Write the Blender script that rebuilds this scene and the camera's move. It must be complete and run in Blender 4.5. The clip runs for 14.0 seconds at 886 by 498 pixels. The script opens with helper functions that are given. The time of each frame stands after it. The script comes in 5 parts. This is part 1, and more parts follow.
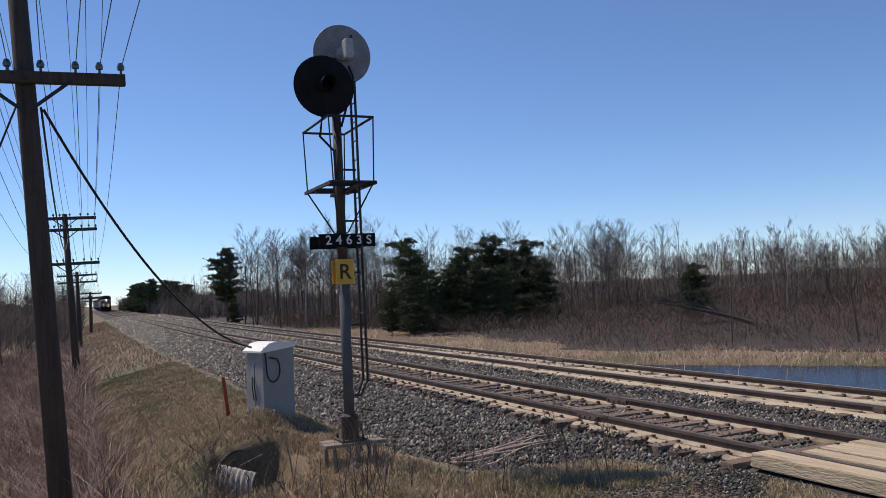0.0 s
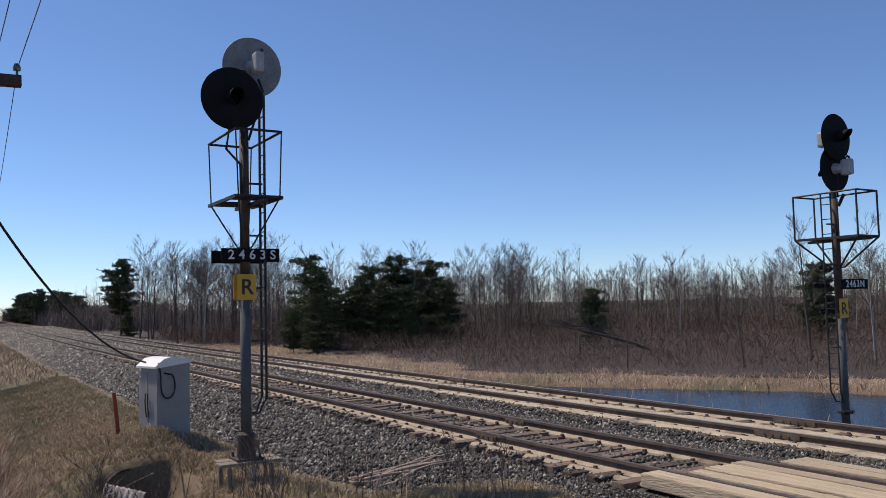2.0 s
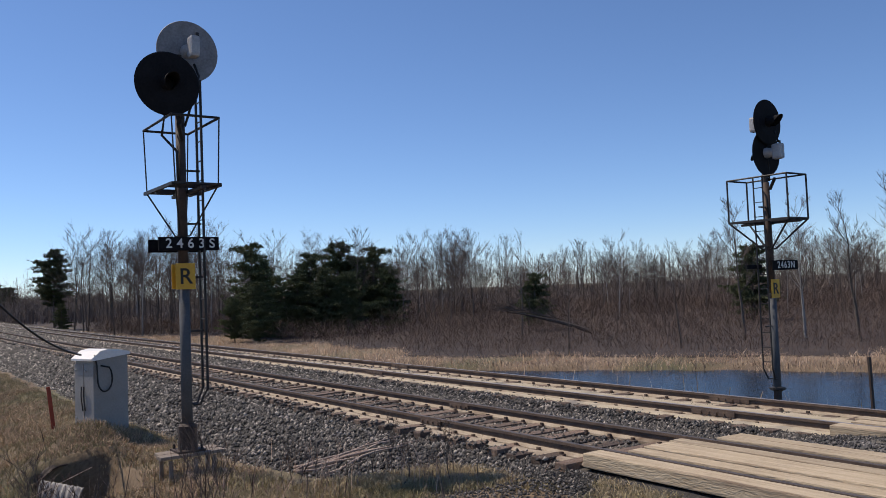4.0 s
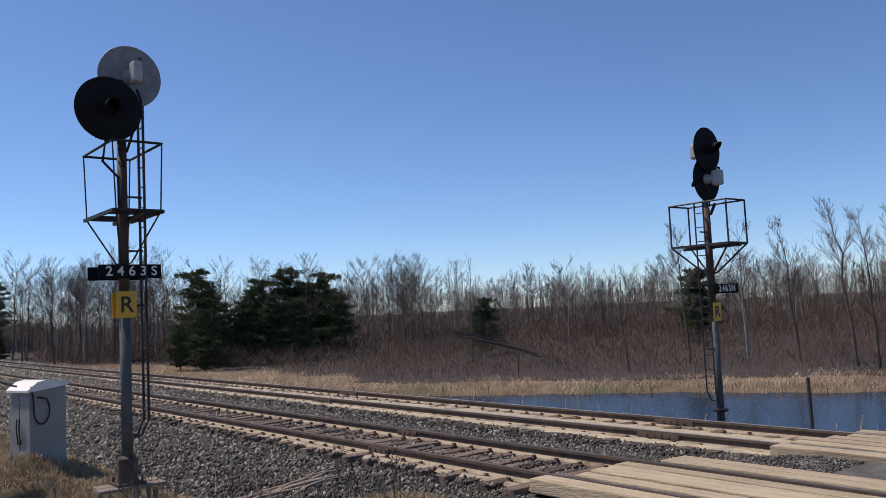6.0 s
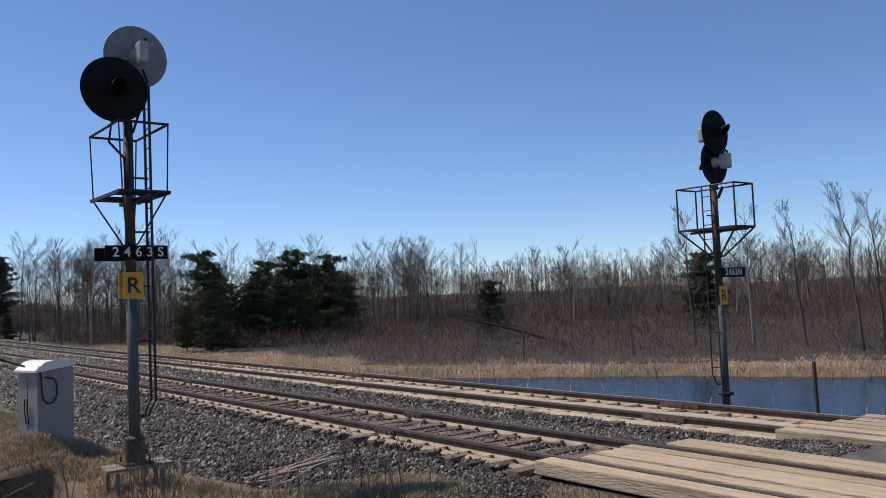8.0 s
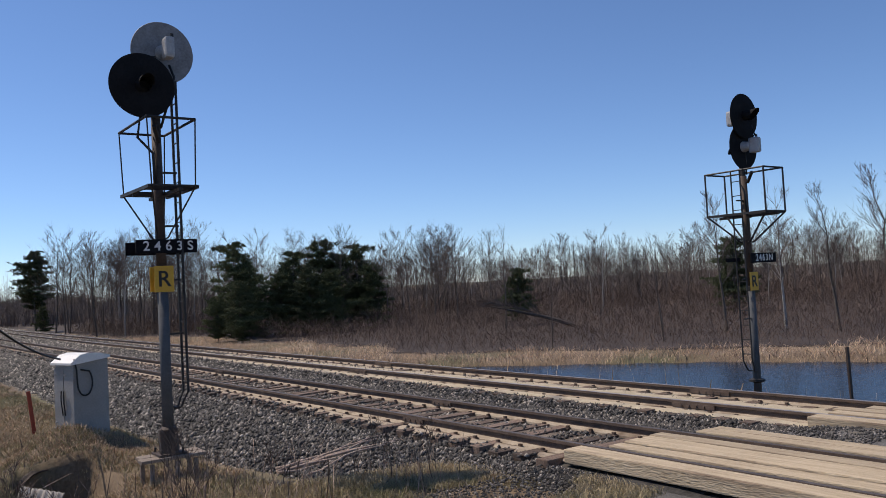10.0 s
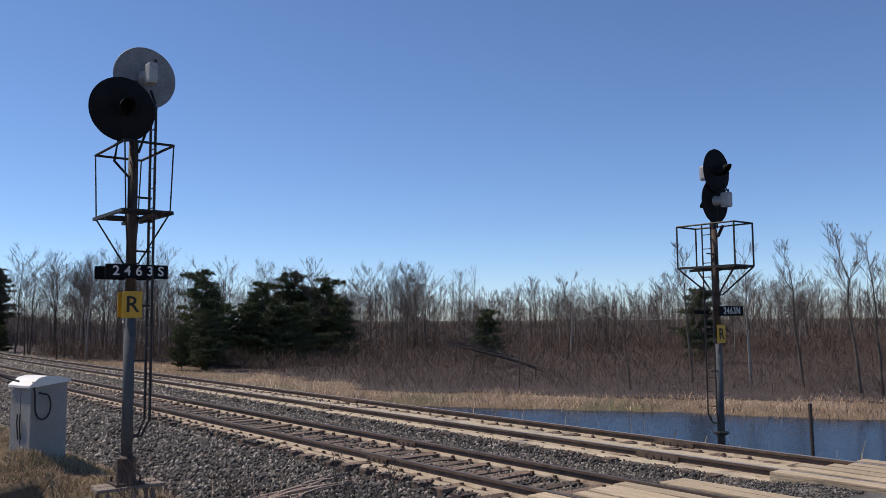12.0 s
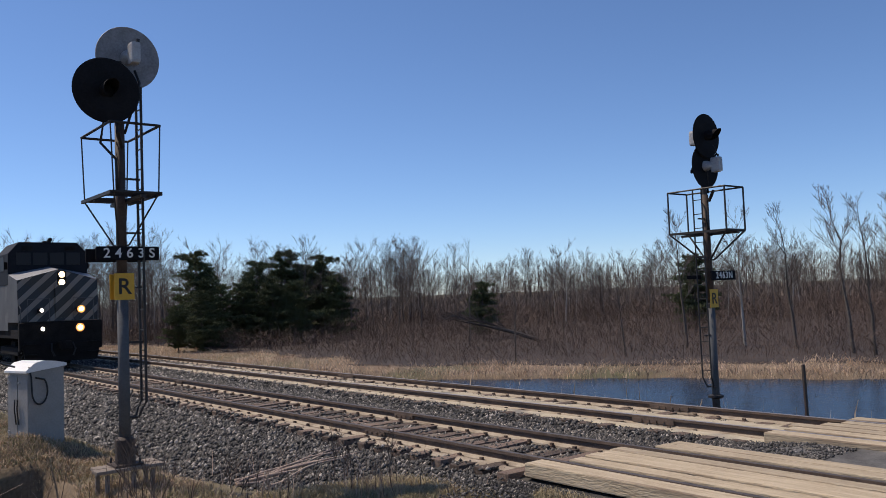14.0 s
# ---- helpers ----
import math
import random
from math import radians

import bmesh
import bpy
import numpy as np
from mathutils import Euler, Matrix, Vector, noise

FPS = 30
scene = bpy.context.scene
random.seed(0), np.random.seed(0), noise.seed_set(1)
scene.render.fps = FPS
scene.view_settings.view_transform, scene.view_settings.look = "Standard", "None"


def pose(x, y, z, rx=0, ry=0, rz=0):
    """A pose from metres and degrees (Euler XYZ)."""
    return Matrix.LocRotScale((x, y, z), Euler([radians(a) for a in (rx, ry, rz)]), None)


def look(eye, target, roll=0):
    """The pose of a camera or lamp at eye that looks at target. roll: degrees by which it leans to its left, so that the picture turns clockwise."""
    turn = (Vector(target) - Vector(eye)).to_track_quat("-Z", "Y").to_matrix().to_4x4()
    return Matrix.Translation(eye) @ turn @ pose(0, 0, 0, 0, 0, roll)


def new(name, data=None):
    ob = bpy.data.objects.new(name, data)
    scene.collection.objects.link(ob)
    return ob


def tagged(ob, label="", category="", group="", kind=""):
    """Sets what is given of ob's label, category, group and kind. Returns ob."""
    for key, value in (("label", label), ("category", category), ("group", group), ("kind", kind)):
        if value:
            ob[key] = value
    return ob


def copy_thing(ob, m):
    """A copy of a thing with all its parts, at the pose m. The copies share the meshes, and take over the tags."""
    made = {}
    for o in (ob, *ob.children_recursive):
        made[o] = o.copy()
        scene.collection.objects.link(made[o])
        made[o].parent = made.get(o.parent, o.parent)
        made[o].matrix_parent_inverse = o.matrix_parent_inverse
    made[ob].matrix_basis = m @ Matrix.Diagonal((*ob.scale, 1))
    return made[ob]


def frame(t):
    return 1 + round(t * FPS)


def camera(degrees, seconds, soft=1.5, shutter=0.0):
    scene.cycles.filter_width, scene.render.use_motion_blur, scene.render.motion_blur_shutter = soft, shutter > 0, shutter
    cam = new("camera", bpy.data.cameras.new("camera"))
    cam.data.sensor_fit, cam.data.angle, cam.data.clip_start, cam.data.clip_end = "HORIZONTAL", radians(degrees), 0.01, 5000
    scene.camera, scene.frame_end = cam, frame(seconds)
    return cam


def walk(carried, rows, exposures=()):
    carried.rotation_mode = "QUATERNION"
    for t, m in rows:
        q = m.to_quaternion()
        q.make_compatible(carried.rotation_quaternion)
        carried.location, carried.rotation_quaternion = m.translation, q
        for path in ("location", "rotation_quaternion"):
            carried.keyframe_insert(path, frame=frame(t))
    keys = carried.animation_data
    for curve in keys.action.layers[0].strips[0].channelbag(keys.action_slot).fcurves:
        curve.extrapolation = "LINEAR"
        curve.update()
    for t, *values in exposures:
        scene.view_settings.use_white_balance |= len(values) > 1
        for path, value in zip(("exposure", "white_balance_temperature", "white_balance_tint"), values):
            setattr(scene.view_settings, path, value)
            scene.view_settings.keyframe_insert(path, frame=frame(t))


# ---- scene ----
cam = camera(56.1, 14.0, soft=0.8)
ROWS = [
    (0, -0.005, 0.087, 2.298, -24.91, 2.66, -2.86),
    (0.5, -0.009, 0.064, 2.293, -25.18, 3.12, -2.41),
    (1, -0.040, 0.055, 2.293, -25.18, 2.49, -1.97),
    (1.5, -0.055, 0.037, 2.282, -24.03, 3.01, -2.07),
    (2, -0.024, 0.021, 2.295, -31.42, 3.76, -1.38),
    (2.5, 0.001, -0.001, 2.303, -39.77, 4.40, -1.67),
    (3, -0.006, 0.007, 2.303, -39.65, 3.12, -2.45),
    (3.5, -0.017, 0.024, 2.296, -36.29, 2.40, -2.32),
    (3.7, -0.024, 0.027, 2.296, -35.41, 2.49, -2.21),
    (5.8, 0.006, -0.019, 2.282, -37.20, 4.08, -2.52),
    (6, 0.015, -0.027, 2.311, -38.84, 4.23, -2.75),
    (6.5, 0.024, -0.031, 2.309, -40.26, 3.96, -2.92),
    (7, 0.019, -0.026, 2.301, -39.46, 3.36, -2.62),
    (7.5, 0.025, -0.004, 2.309, -38.99, 3.15, -2.31),
    (8, 0.020, -0.002, 2.306, -38.40, 3.06, -2.48),
    (10.3, 0.035, -0.045, 2.340, -36.30, 2.35, -3.10),
    (10.5, 0.039, -0.055, 2.343, -37.07, 3.11, -2.51),
    (11, 0.048, -0.044, 2.358, -38.80, 4.65, -1.60),
    (11.5, 0.009, -0.053, 2.356, -39.41, 5.18, -1.11),
    (12, -0.010, -0.032, 2.355, -38.48, 4.88, -0.49),
    (12.5, -0.047, 0.028, 2.328, -34.52, 3.08, -0.85),
    (13, -0.006, 0.015, 2.325, -35.20, 1.01, -1.30),
    (13.5, 0.017, -0.027, 2.312, -37.41, 1.55, -1.72),
    (14, 0.020, -0.046, 2.330, -38.88, 3.09, -2.24),
]
walk(cam, [(t, pose(x, y, z, 0, 0, yaw) @ pose(0, 0, 0, 90 + pitch) @ pose(0, 0, 0, 0, 0, roll)) for t, x, y, z, yaw, pitch, roll in ROWS],
     exposures=[(0, 0.0, 6100, 14), (14, 0.0, 6100, 14)])

# ---- light ----
SUN_AZ, SUN_EL = -32.0, 55.0      # degrees east of the track's direction, and above the horizon
world = bpy.data.worlds.new("sky")
scene.world = world
world.use_nodes = True
sky = world.node_tree.nodes.new("ShaderNodeTexSky")
sky.sky_type, sky.sun_disc = "NISHITA", False
sky.sun_elevation, sky.sun_rotation = radians(SUN_EL), radians(SUN_AZ)
sky.air_density, sky.dust_density, sky.ozone_density, sky.altitude = 1.0, 0.2, 5.0, 2500
world.node_tree.nodes["Background"].inputs["Strength"].default_value = 0.12
world.node_tree.links.new(sky.outputs[0], world.node_tree.nodes["Background"].inputs["Color"])
sun = new("sun", bpy.data.lights.new("sun", "SUN"))
sun.data.energy, sun.data.angle, sun.data.color = 4.3, radians(0.55), (1.0, 0.86, 0.68)
sd = Vector((math.sin(radians(SUN_AZ)) * math.cos(radians(SUN_EL)), math.cos(radians(SUN_AZ)) * math.cos(radians(SUN_EL)), math.sin(radians(SUN_EL))))
sun.matrix_world = look(sd * 50, (0, 0, 0))

# ---- materials ----
def surface(name, low, high, scale=4.0, rough=0.8, metal=0.0, bump=0.3, fine=40.0, island=0.0, spread=0.0, dirt=None, dirt_at=0.6, stretch=(1, 1, 1), gloss=0.5):
    """A worn surface: two colours mixed by coarse and fine noise, a stain colour, relief, and a change from piece to piece."""
    m = bpy.data.materials.new(name)
    m.use_nodes = True
    n, l = m.node_tree.nodes, m.node_tree.links
    b = n["Principled BSDF"]
    co = n.new("ShaderNodeTexCoord")
    mp = n.new("ShaderNodeMapping")
    mp.inputs["Scale"].default_value = stretch
    l.new(co.outputs["Object"], mp.inputs[0])
    big, small = n.new("ShaderNodeTexNoise"), n.new("ShaderNodeTexNoise")
    big.inputs["Scale"].default_value, small.inputs["Scale"].default_value = scale, fine
    big.inputs["Detail"].default_value, small.inputs["Detail"].default_value = 4, 3
    l.new(mp.outputs[0], big.inputs["Vector"])
    l.new(mp.outputs[0], small.inputs["Vector"])
    add = n.new("ShaderNodeMix")
    add.data_type = "FLOAT"
    add.inputs[0].default_value = 0.45
    l.new(big.outputs["Fac"], add.inputs[2])
    l.new(small.outputs["Fac"], add.inputs[3])
    ramp = n.new("ShaderNodeValToRGB")
    ramp.color_ramp.elements[0].position, ramp.color_ramp.elements[1].position = 0.35, 0.65
    ramp.color_ramp.elements[0].color, ramp.color_ramp.elements[1].color = (*low, 1), (*high, 1)
    l.new(add.outputs[0], ramp.inputs[0])
    colour = ramp.outputs[0]
    if dirt:
        st = n.new("ShaderNodeTexNoise")
        st.inputs["Scale"].default_value, st.inputs["Detail"].default_value = scale * 0.37, 5
        l.new(mp.outputs[0], st.inputs["Vector"])
        edge = n.new("ShaderNodeValToRGB")
        edge.color_ramp.elements[0].position, edge.color_ramp.elements[1].position = dirt_at - 0.06, dirt_at + 0.1
        l.new(st.outputs["Fac"], edge.inputs[0])
        mix = n.new("ShaderNodeMix")
        mix.data_type = "RGBA"
        l.new(edge.outputs[0], mix.inputs[0])
        l.new(colour, mix.inputs[6])
        mix.inputs[7].default_value = (*dirt, 1)
        colour = mix.outputs[2]
    for amount, node, out in ((island, "ShaderNodeNewGeometry", "Random Per Island"), (spread, "ShaderNodeObjectInfo", "Random")):
        if amount:
            r, mr, hs = n.new(node), n.new("ShaderNodeMapRange"), n.new("ShaderNodeHueSaturation")
            mr.inputs["To Min"].default_value, mr.inputs["To Max"].default_value = 1 - amount, 1 + amount
            l.new(r.outputs[out], mr.inputs["Value"])
            l.new(mr.outputs[0], hs.inputs["Value"])
            l.new(colour, hs.inputs["Color"])
            colour = hs.outputs[0]
    l.new(colour, b.inputs["Base Color"])
    b.inputs["Roughness"].default_value, b.inputs["Metallic"].default_value = rough, metal
    b.inputs["Specular IOR Level"].default_value = gloss
    if bump:
        bp = n.new("ShaderNodeBump")
        bp.inputs["Strength"].default_value, bp.inputs["Distance"].default_value = bump, 0.02
        l.new(small.outputs["Fac"], bp.inputs["Height"])
        l.new(bp.outputs[0], b.inputs["Normal"])
    return m


def plain(name, colour, rough=0.5, metal=0.0, emit=0.0):
    m = bpy.data.materials.new(name)
    m.use_nodes = True
    b = m.node_tree.nodes["Principled BSDF"]
    b.inputs["Base Color"].default_value, b.inputs["Roughness"].default_value, b.inputs["Metallic"].default_value = (*colour, 1), rough, metal
    if emit:
        b.inputs["Emission Color"].default_value, b.inputs["Emission Strength"].default_value = (*colour, 1), emit
    return m


SOIL = surface("dry_soil_and_thatch", (0.10, 0.068, 0.04), (0.22, 0.16, 0.095), 0.5, 0.95, 0, 0.6, 18, dirt=(0.10, 0.095, 0.04), dirt_at=0.55)
# The bed's near-black holds the shade in the gaps between loose stones.
BALLAST = surface("crushed_stone_gap_shade", (0.012, 0.011, 0.010), (0.06, 0.055, 0.05), 6, 0.9, 0, 1.0, 26, dirt=(0.10, 0.088, 0.07), dirt_at=0.62)
STONE = surface("ballast_stone", (0.05, 0.046, 0.042), (0.115, 0.106, 0.096), 9, 0.7, 0, 0.3, 60)


def stone_by_stone(m):
    """Most stones dark, a few pale ones among them."""
    n, l = m.node_tree.nodes, m.node_tree.links
    b = n["Principled BSDF"]
    base = b.inputs["Base Color"].links[0].from_socket
    geo, ramp, mix = n.new("ShaderNodeNewGeometry"), n.new("ShaderNodeValToRGB"), n.new("ShaderNodeMix")
    e = ramp.color_ramp.elements
    e[0].color, e[1].color, e[1].position = (0.22, 0.21, 0.2, 1), (5.0, 4.8, 4.5, 1), 1.0
    for at, c in ((0.45, 0.52), (0.75, 1.08), (0.9, 2.3)):
        e.new(at).color = (c, c * 0.98, c * 0.94, 1)
    l.new(geo.outputs["Random Per Island"], ramp.inputs[0])
    mix.data_type, mix.blend_type = "RGBA", "MULTIPLY"
    mix.inputs[0].default_value = 1.0
    l.new(base, mix.inputs[6])
    l.new(ramp.outputs[0], mix.inputs[7])
    l.new(mix.outputs[2], b.inputs["Base Color"])


stone_by_stone(STONE)
SAND = surface("sanded_ballast", (0.36, 0.30, 0.20), (0.50, 0.43, 0.31), 4, 0.95, 0, 0.5, 40, dirt=(0.22, 0.2, 0.17), dirt_at=0.6)
GRAVEL = surface("grey_road_gravel", (0.05, 0.046, 0.042), (0.16, 0.15, 0.135), 3, 0.95, 0, 0.7, 45, dirt=(0.2, 0.17, 0.11), dirt_at=0.6)
RAIL = surface("rusted_rail_steel", (0.07, 0.048, 0.036), (0.15, 0.105, 0.076), 5, 0.8, 0.1, 0.2, 60)
SHINE = surface("worn_rail_head", (0.30, 0.26, 0.23), (0.45, 0.41, 0.38), 3, 0.5, 0.7, 0.0, 60)
WORN = surface("dull_rail_head", (0.08, 0.065, 0.055), (0.15, 0.125, 0.105), 3, 0.6, 0.4, 0.0, 60)
TIE = surface("weathered_tie_wood", (0.085, 0.058, 0.044), (0.21, 0.15, 0.11), 3, 0.9, 0, 0.7, 30, spread=0.45, stretch=(1, 6, 1))
PLANK = surface("bleached_crossing_timber", (0.34, 0.265, 0.17), (0.54, 0.44, 0.30), 2.5, 0.9, 0, 0.7, 18, spread=0.14, dirt=(0.2, 0.145, 0.095), dirt_at=0.59, stretch=(6, 0.5, 3))
STEEL = surface("dull_grey_mast_paint", (0.075, 0.078, 0.082), (0.12, 0.125, 0.13), 3, 0.8, 0, 0.1, 40, dirt=(0.13, 0.085, 0.055), dirt_at=0.64, gloss=0.2)
RUST = surface("rusty_brown_mast_paint", (0.035, 0.025, 0.02), (0.085, 0.058, 0.042), 4, 0.75, 0.1, 0.2, 40)
DARKSTEEL = surface("dark_iron", (0.018, 0.017, 0.017), (0.04, 0.037, 0.035), 5, 0.6, 0.3, 0.1, 50)
BLACK = surface("faded_black_enamel", (0.008, 0.008, 0.009), (0.016, 0.016, 0.018), 2.5, 0.85, 0, 0.05, 30, gloss=0.15)
GREYDISC = surface("weathered_grey_disc", (0.16, 0.16, 0.165), (0.26, 0.26, 0.27), 6, 0.65, 0.1, 0.1, 30, dirt=(0.1, 0.09, 0.08), dirt_at=0.66)
ALU = surface("pale_aluminium_paint", (0.26, 0.26, 0.265), (0.40, 0.40, 0.40), 4, 0.5, 0.1, 0.05, 30)
CABINET = surface("grey_white_cabinet_paint", (0.24, 0.232, 0.215), (0.31, 0.30, 0.28), 2, 0.7, 0, 0.05, 30, dirt=(0.25, 0.235, 0.21), dirt_at=0.66)
ROOFWHITE = surface("white_cabinet_roof", (0.68, 0.67, 0.63), (0.8, 0.79, 0.76), 3, 0.5, 0, 0.05, 30)
YELLOW = surface("yellow_plate", (0.55, 0.30, 0.02), (0.68, 0.40, 0.03), 4, 0.55, 0, 0.02, 30)
SIGNBLACK = surface("number_board_black", (0.006, 0.006, 0.008), (0.012, 0.012, 0.014), 5, 0.85, 0, 0.02, 30, gloss=0.15)
WHITE = surface("white_lettering", (0.55, 0.55, 0.53), (0.75, 0.75, 0.73), 20, 0.6, 0, 0, 60)
INK = plain("black_letter", (0.02, 0.015, 0.01), 0.6)
POLEWOOD = surface("creosoted_pole_wood", (0.035, 0.025, 0.02), (0.085, 0.062, 0.048), 3, 0.9, 0, 0.5, 30, stretch=(6, 6, 0.5))
CABLE = plain("black_cable", (0.012, 0.012, 0.012), 0.6)
WIRE = plain("weathered_copper_wire", (0.12, 0.14, 0.15), 0.6, 0.3)
GLASSINS = plain("insulator_glass", (0.05, 0.09, 0.09), 0.15)
REDPAINT = surface("faded_red_stake", (0.20, 0.035, 0.02), (0.34, 0.07, 0.035), 6, 0.8, 0, 0.2, 40)
CONCRETE = surface("rough_concrete", (0.33, 0.32, 0.29), (0.5, 0.48, 0.44), 4, 0.9, 0, 0.4, 30)
GALV = surface("sunlit_culvert_ribs", (0.30, 0.27, 0.23), (0.46, 0.42, 0.37), 4, 0.8, 0, 0.1, 30)
BARK = surface("grey_bark", (0.06, 0.05, 0.042), (0.14, 0.118, 0.10), 6, 0.95, 0, 0.3, 40, spread=0.25)
TWIG = surface("grey_brown_twigs", (0.088, 0.066, 0.053), (0.185, 0.146, 0.12), 2, 0.95, 0, 0, 40, island=0.3, spread=0.25)
BIRCH = surface("pale_birch_bark", (0.20, 0.18, 0.16), (0.38, 0.35, 0.32), 5, 0.9, 0, 0.2, 30)
SHRUB = surface("grey_brown_thicket", (0.066, 0.044, 0.034), (0.138, 0.098, 0.076), 0.35, 0.95, 0, 0, 10, island=0.4)
REED = surface("straw_reeds", (0.54, 0.36, 0.22), (0.80, 0.62, 0.44), 0.5, 0.9, 0, 0, 12, island=0.35)
STALK = surface("dark_dead_stem", (0.06, 0.042, 0.032), (0.16, 0.115, 0.085), 4, 0.95, 0, 0, 30, island=0.4)
GRASS = surface("dry_and_green_grass", (0.18, 0.165, 0.07), (0.48, 0.375, 0.225), 0.45, 0.9, 0, 0, 6, island=0.35)
THATCH = surface("tan_dead_grass", (0.26, 0.165, 0.10), (0.56, 0.42, 0.27), 0.6, 0.9, 0, 0, 8, island=0.4)
WEED = surface("dead_weed_stalk", (0.13, 0.08, 0.06), (0.52, 0.385, 0.285), 1, 0.95, 0, 0, 20, island=0.65)
NEEDLE = surface("pine_needles", (0.034, 0.046, 0.018), (0.105, 0.118, 0.045), 0.6, 0.8, 0, 0, 12, island=0.4, spread=0.2)
WATER = surface("pond_water", (0.010, 0.014, 0.020), (0.014, 0.019, 0.026), 0.3, 0.20, 0, 0.7, 4.0, gloss=0.15)
DUST = surface("dusty_rail_foot", (0.27, 0.215, 0.15), (0.42, 0.35, 0.26), 4, 0.9, 0, 0.3, 40, dirt=(0.13, 0.09, 0.06), dirt_at=0.62)
FINES = surface("brown_fines", (0.10, 0.075, 0.055), (0.22, 0.175, 0.13), 3, 0.95, 0, 0.6, 30)
THICKETFLOOR = surface("dark_brown_floor", (0.028, 0.021, 0.017), (0.075, 0.055, 0.045), 0.8, 0.95, 0, 0.6, 12)
# Near-black for the shade at the culvert pipe's inner end.
PIPESHADE = surface("culvert_inside_shade", (0.02, 0.017, 0.014), (0.05, 0.042, 0.034), 3, 0.95, 0, 0.4, 30)
OLDWOOD = surface("silvered_old_plank", (0.16, 0.125, 0.095), (0.30, 0.25, 0.20), 4, 0.9, 0, 0.5, 30, stretch=(1, 5, 1))
STICK = surface("bare_stick", (0.30, 0.22, 0.17), (0.45, 0.35, 0.28), 6, 0.9, 0, 0.2, 40)


# ---- mesh helpers ----
class Mesh:
    """Collects corners and faces of one part."""

    def __init__(self):
        self.v, self.f = [], []

    def box(self, size, centre=(0, 0, 0), m=None, bevel=0.0):
        sx, sy, sz = (s / 2 for s in size)
        m = m or Matrix.Identity(4)
        n = len(self.v)
        if bevel <= 0:
            for x, y, z in ((-1, -1, -1), (1, -1, -1), (1, 1, -1), (-1, 1, -1), (-1, -1, 1), (1, -1, 1), (1, 1, 1), (-1, 1, 1)):
                self.v.append(m @ Vector((centre[0] + x * sx, centre[1] + y * sy, centre[2] + z * sz)))
            self.f += [tuple(n + i for i in q) for q in ((0, 3, 2, 1), (4, 5, 6, 7), (0, 1, 5, 4), (1, 2, 6, 5), (2, 3, 7, 6), (3, 0, 4, 7))]
            return self
        bm = bmesh.new()
        bmesh.ops.create_cube(bm, size=1, matrix=Matrix.Translation(centre) @ Matrix.Diagonal((*size, 1)))
        bmesh.ops.bevel(bm, geom=bm.edges[:], offset=bevel, segments=2, affect="EDGES", profile=0.6)
        bm.verts.index_update()
        self.v += [m @ v.co for v in bm.verts]
        self.f += [tuple(n + v.index for v in f.verts) for f in bm.faces]
        bm.free()
        return self

    def tube(self, points, radii, sides=8, caps=True):
        """A round bar through the points; radii: one, or one a point."""
        pts = [Vector(p) for p in points]
        radii = [radii] * len(pts) if isinstance(radii, (int, float)) else radii
        n = len(self.v)
        for i, p in enumerate(pts):
            d = (pts[min(i + 1, len(pts) - 1)] - pts[max(i - 1, 0)]).normalized()
            a = d.orthogonal().normalized() if abs(d.z) > 0.95 else d.cross(Vector((0, 0, 1))).normalized()
            b = d.cross(a)
            for k in range(sides):
                w = 2 * math.pi * k / sides
                self.v.append(p + (a * math.cos(w) + b * math.sin(w)) * radii[i])
        for i in range(len(pts) - 1):
            for k in range(sides):
                k2 = (k + 1) % sides
                self.f.append((n + i * sides + k, n + i * sides + k2, n + (i + 1) * sides + k2, n + (i + 1) * sides + k))
        if caps:
            self.f.append(tuple(n + k for k in reversed(range(sides))))
            self.f.append(tuple(n + (len(pts) - 1) * sides + k for k in range(sides)))
        return self

    def lathe(self, profile, m=None, sides=32):
        """Turns (radius, height) pairs round the local z axis."""
        m = m or Matrix.Identity(4)
        n = len(self.v)
        for r, z in profile:
            for k in range(sides):
                w = 2 * math.pi * k / sides
                self.v.append(m @ Vector((r * math.cos(w), r * math.sin(w), z)))
        for i in range(len(profile) - 1):
            for k in range(sides):
                k2 = (k + 1) % sides
                self.f.append((n + i * sides + k, n + i * sides + k2, n + (i + 1) * sides + k2, n + (i + 1) * sides + k))
        self.f.append(tuple(n + k for k in reversed(range(sides))))
        self.f.append(tuple(n + (len(profile) - 1) * sides + k for k in range(sides)))
        return self

    def prism(self, outline, depth, m=None):
        """An outline in x, z pulled along y by depth."""
        m = m or Matrix.Identity(4)
        n, k = len(self.v), len(outline)
        for y in (0, depth):
            self.v += [m @ Vector((x, y, z)) for x, z in outline]
        self.f.append(tuple(n + i for i in range(k)))
        self.f.append(tuple(n + k + i for i in reversed(range(k))))
        self.f += [(n + (i + 1) % k, n + i, n + k + i, n + k + (i + 1) % k) for i in range(k)]
        return self

    def data(self, name, mat, smooth=False):
        me = bpy.data.meshes.new(name)
        me.from_pydata([tuple(v) for v in self.v], [], self.f)
        me.materials.append(mat)
        if smooth:
            me.polygons.foreach_set("use_smooth", [True] * len(me.polygons))
        me.update()
        return me


def part(name, mesh, mat, parent=None, label="", smooth=False, m=None):
    """Links a Mesh as one object, under a thing or a part if one is given."""
    ob = new(name, mesh.data(name, mat, smooth) if isinstance(mesh, Mesh) else mesh)
    if parent:
        ob.parent = parent
    if m is not None:
        ob.matrix_basis = m
    return tagged(ob, label)


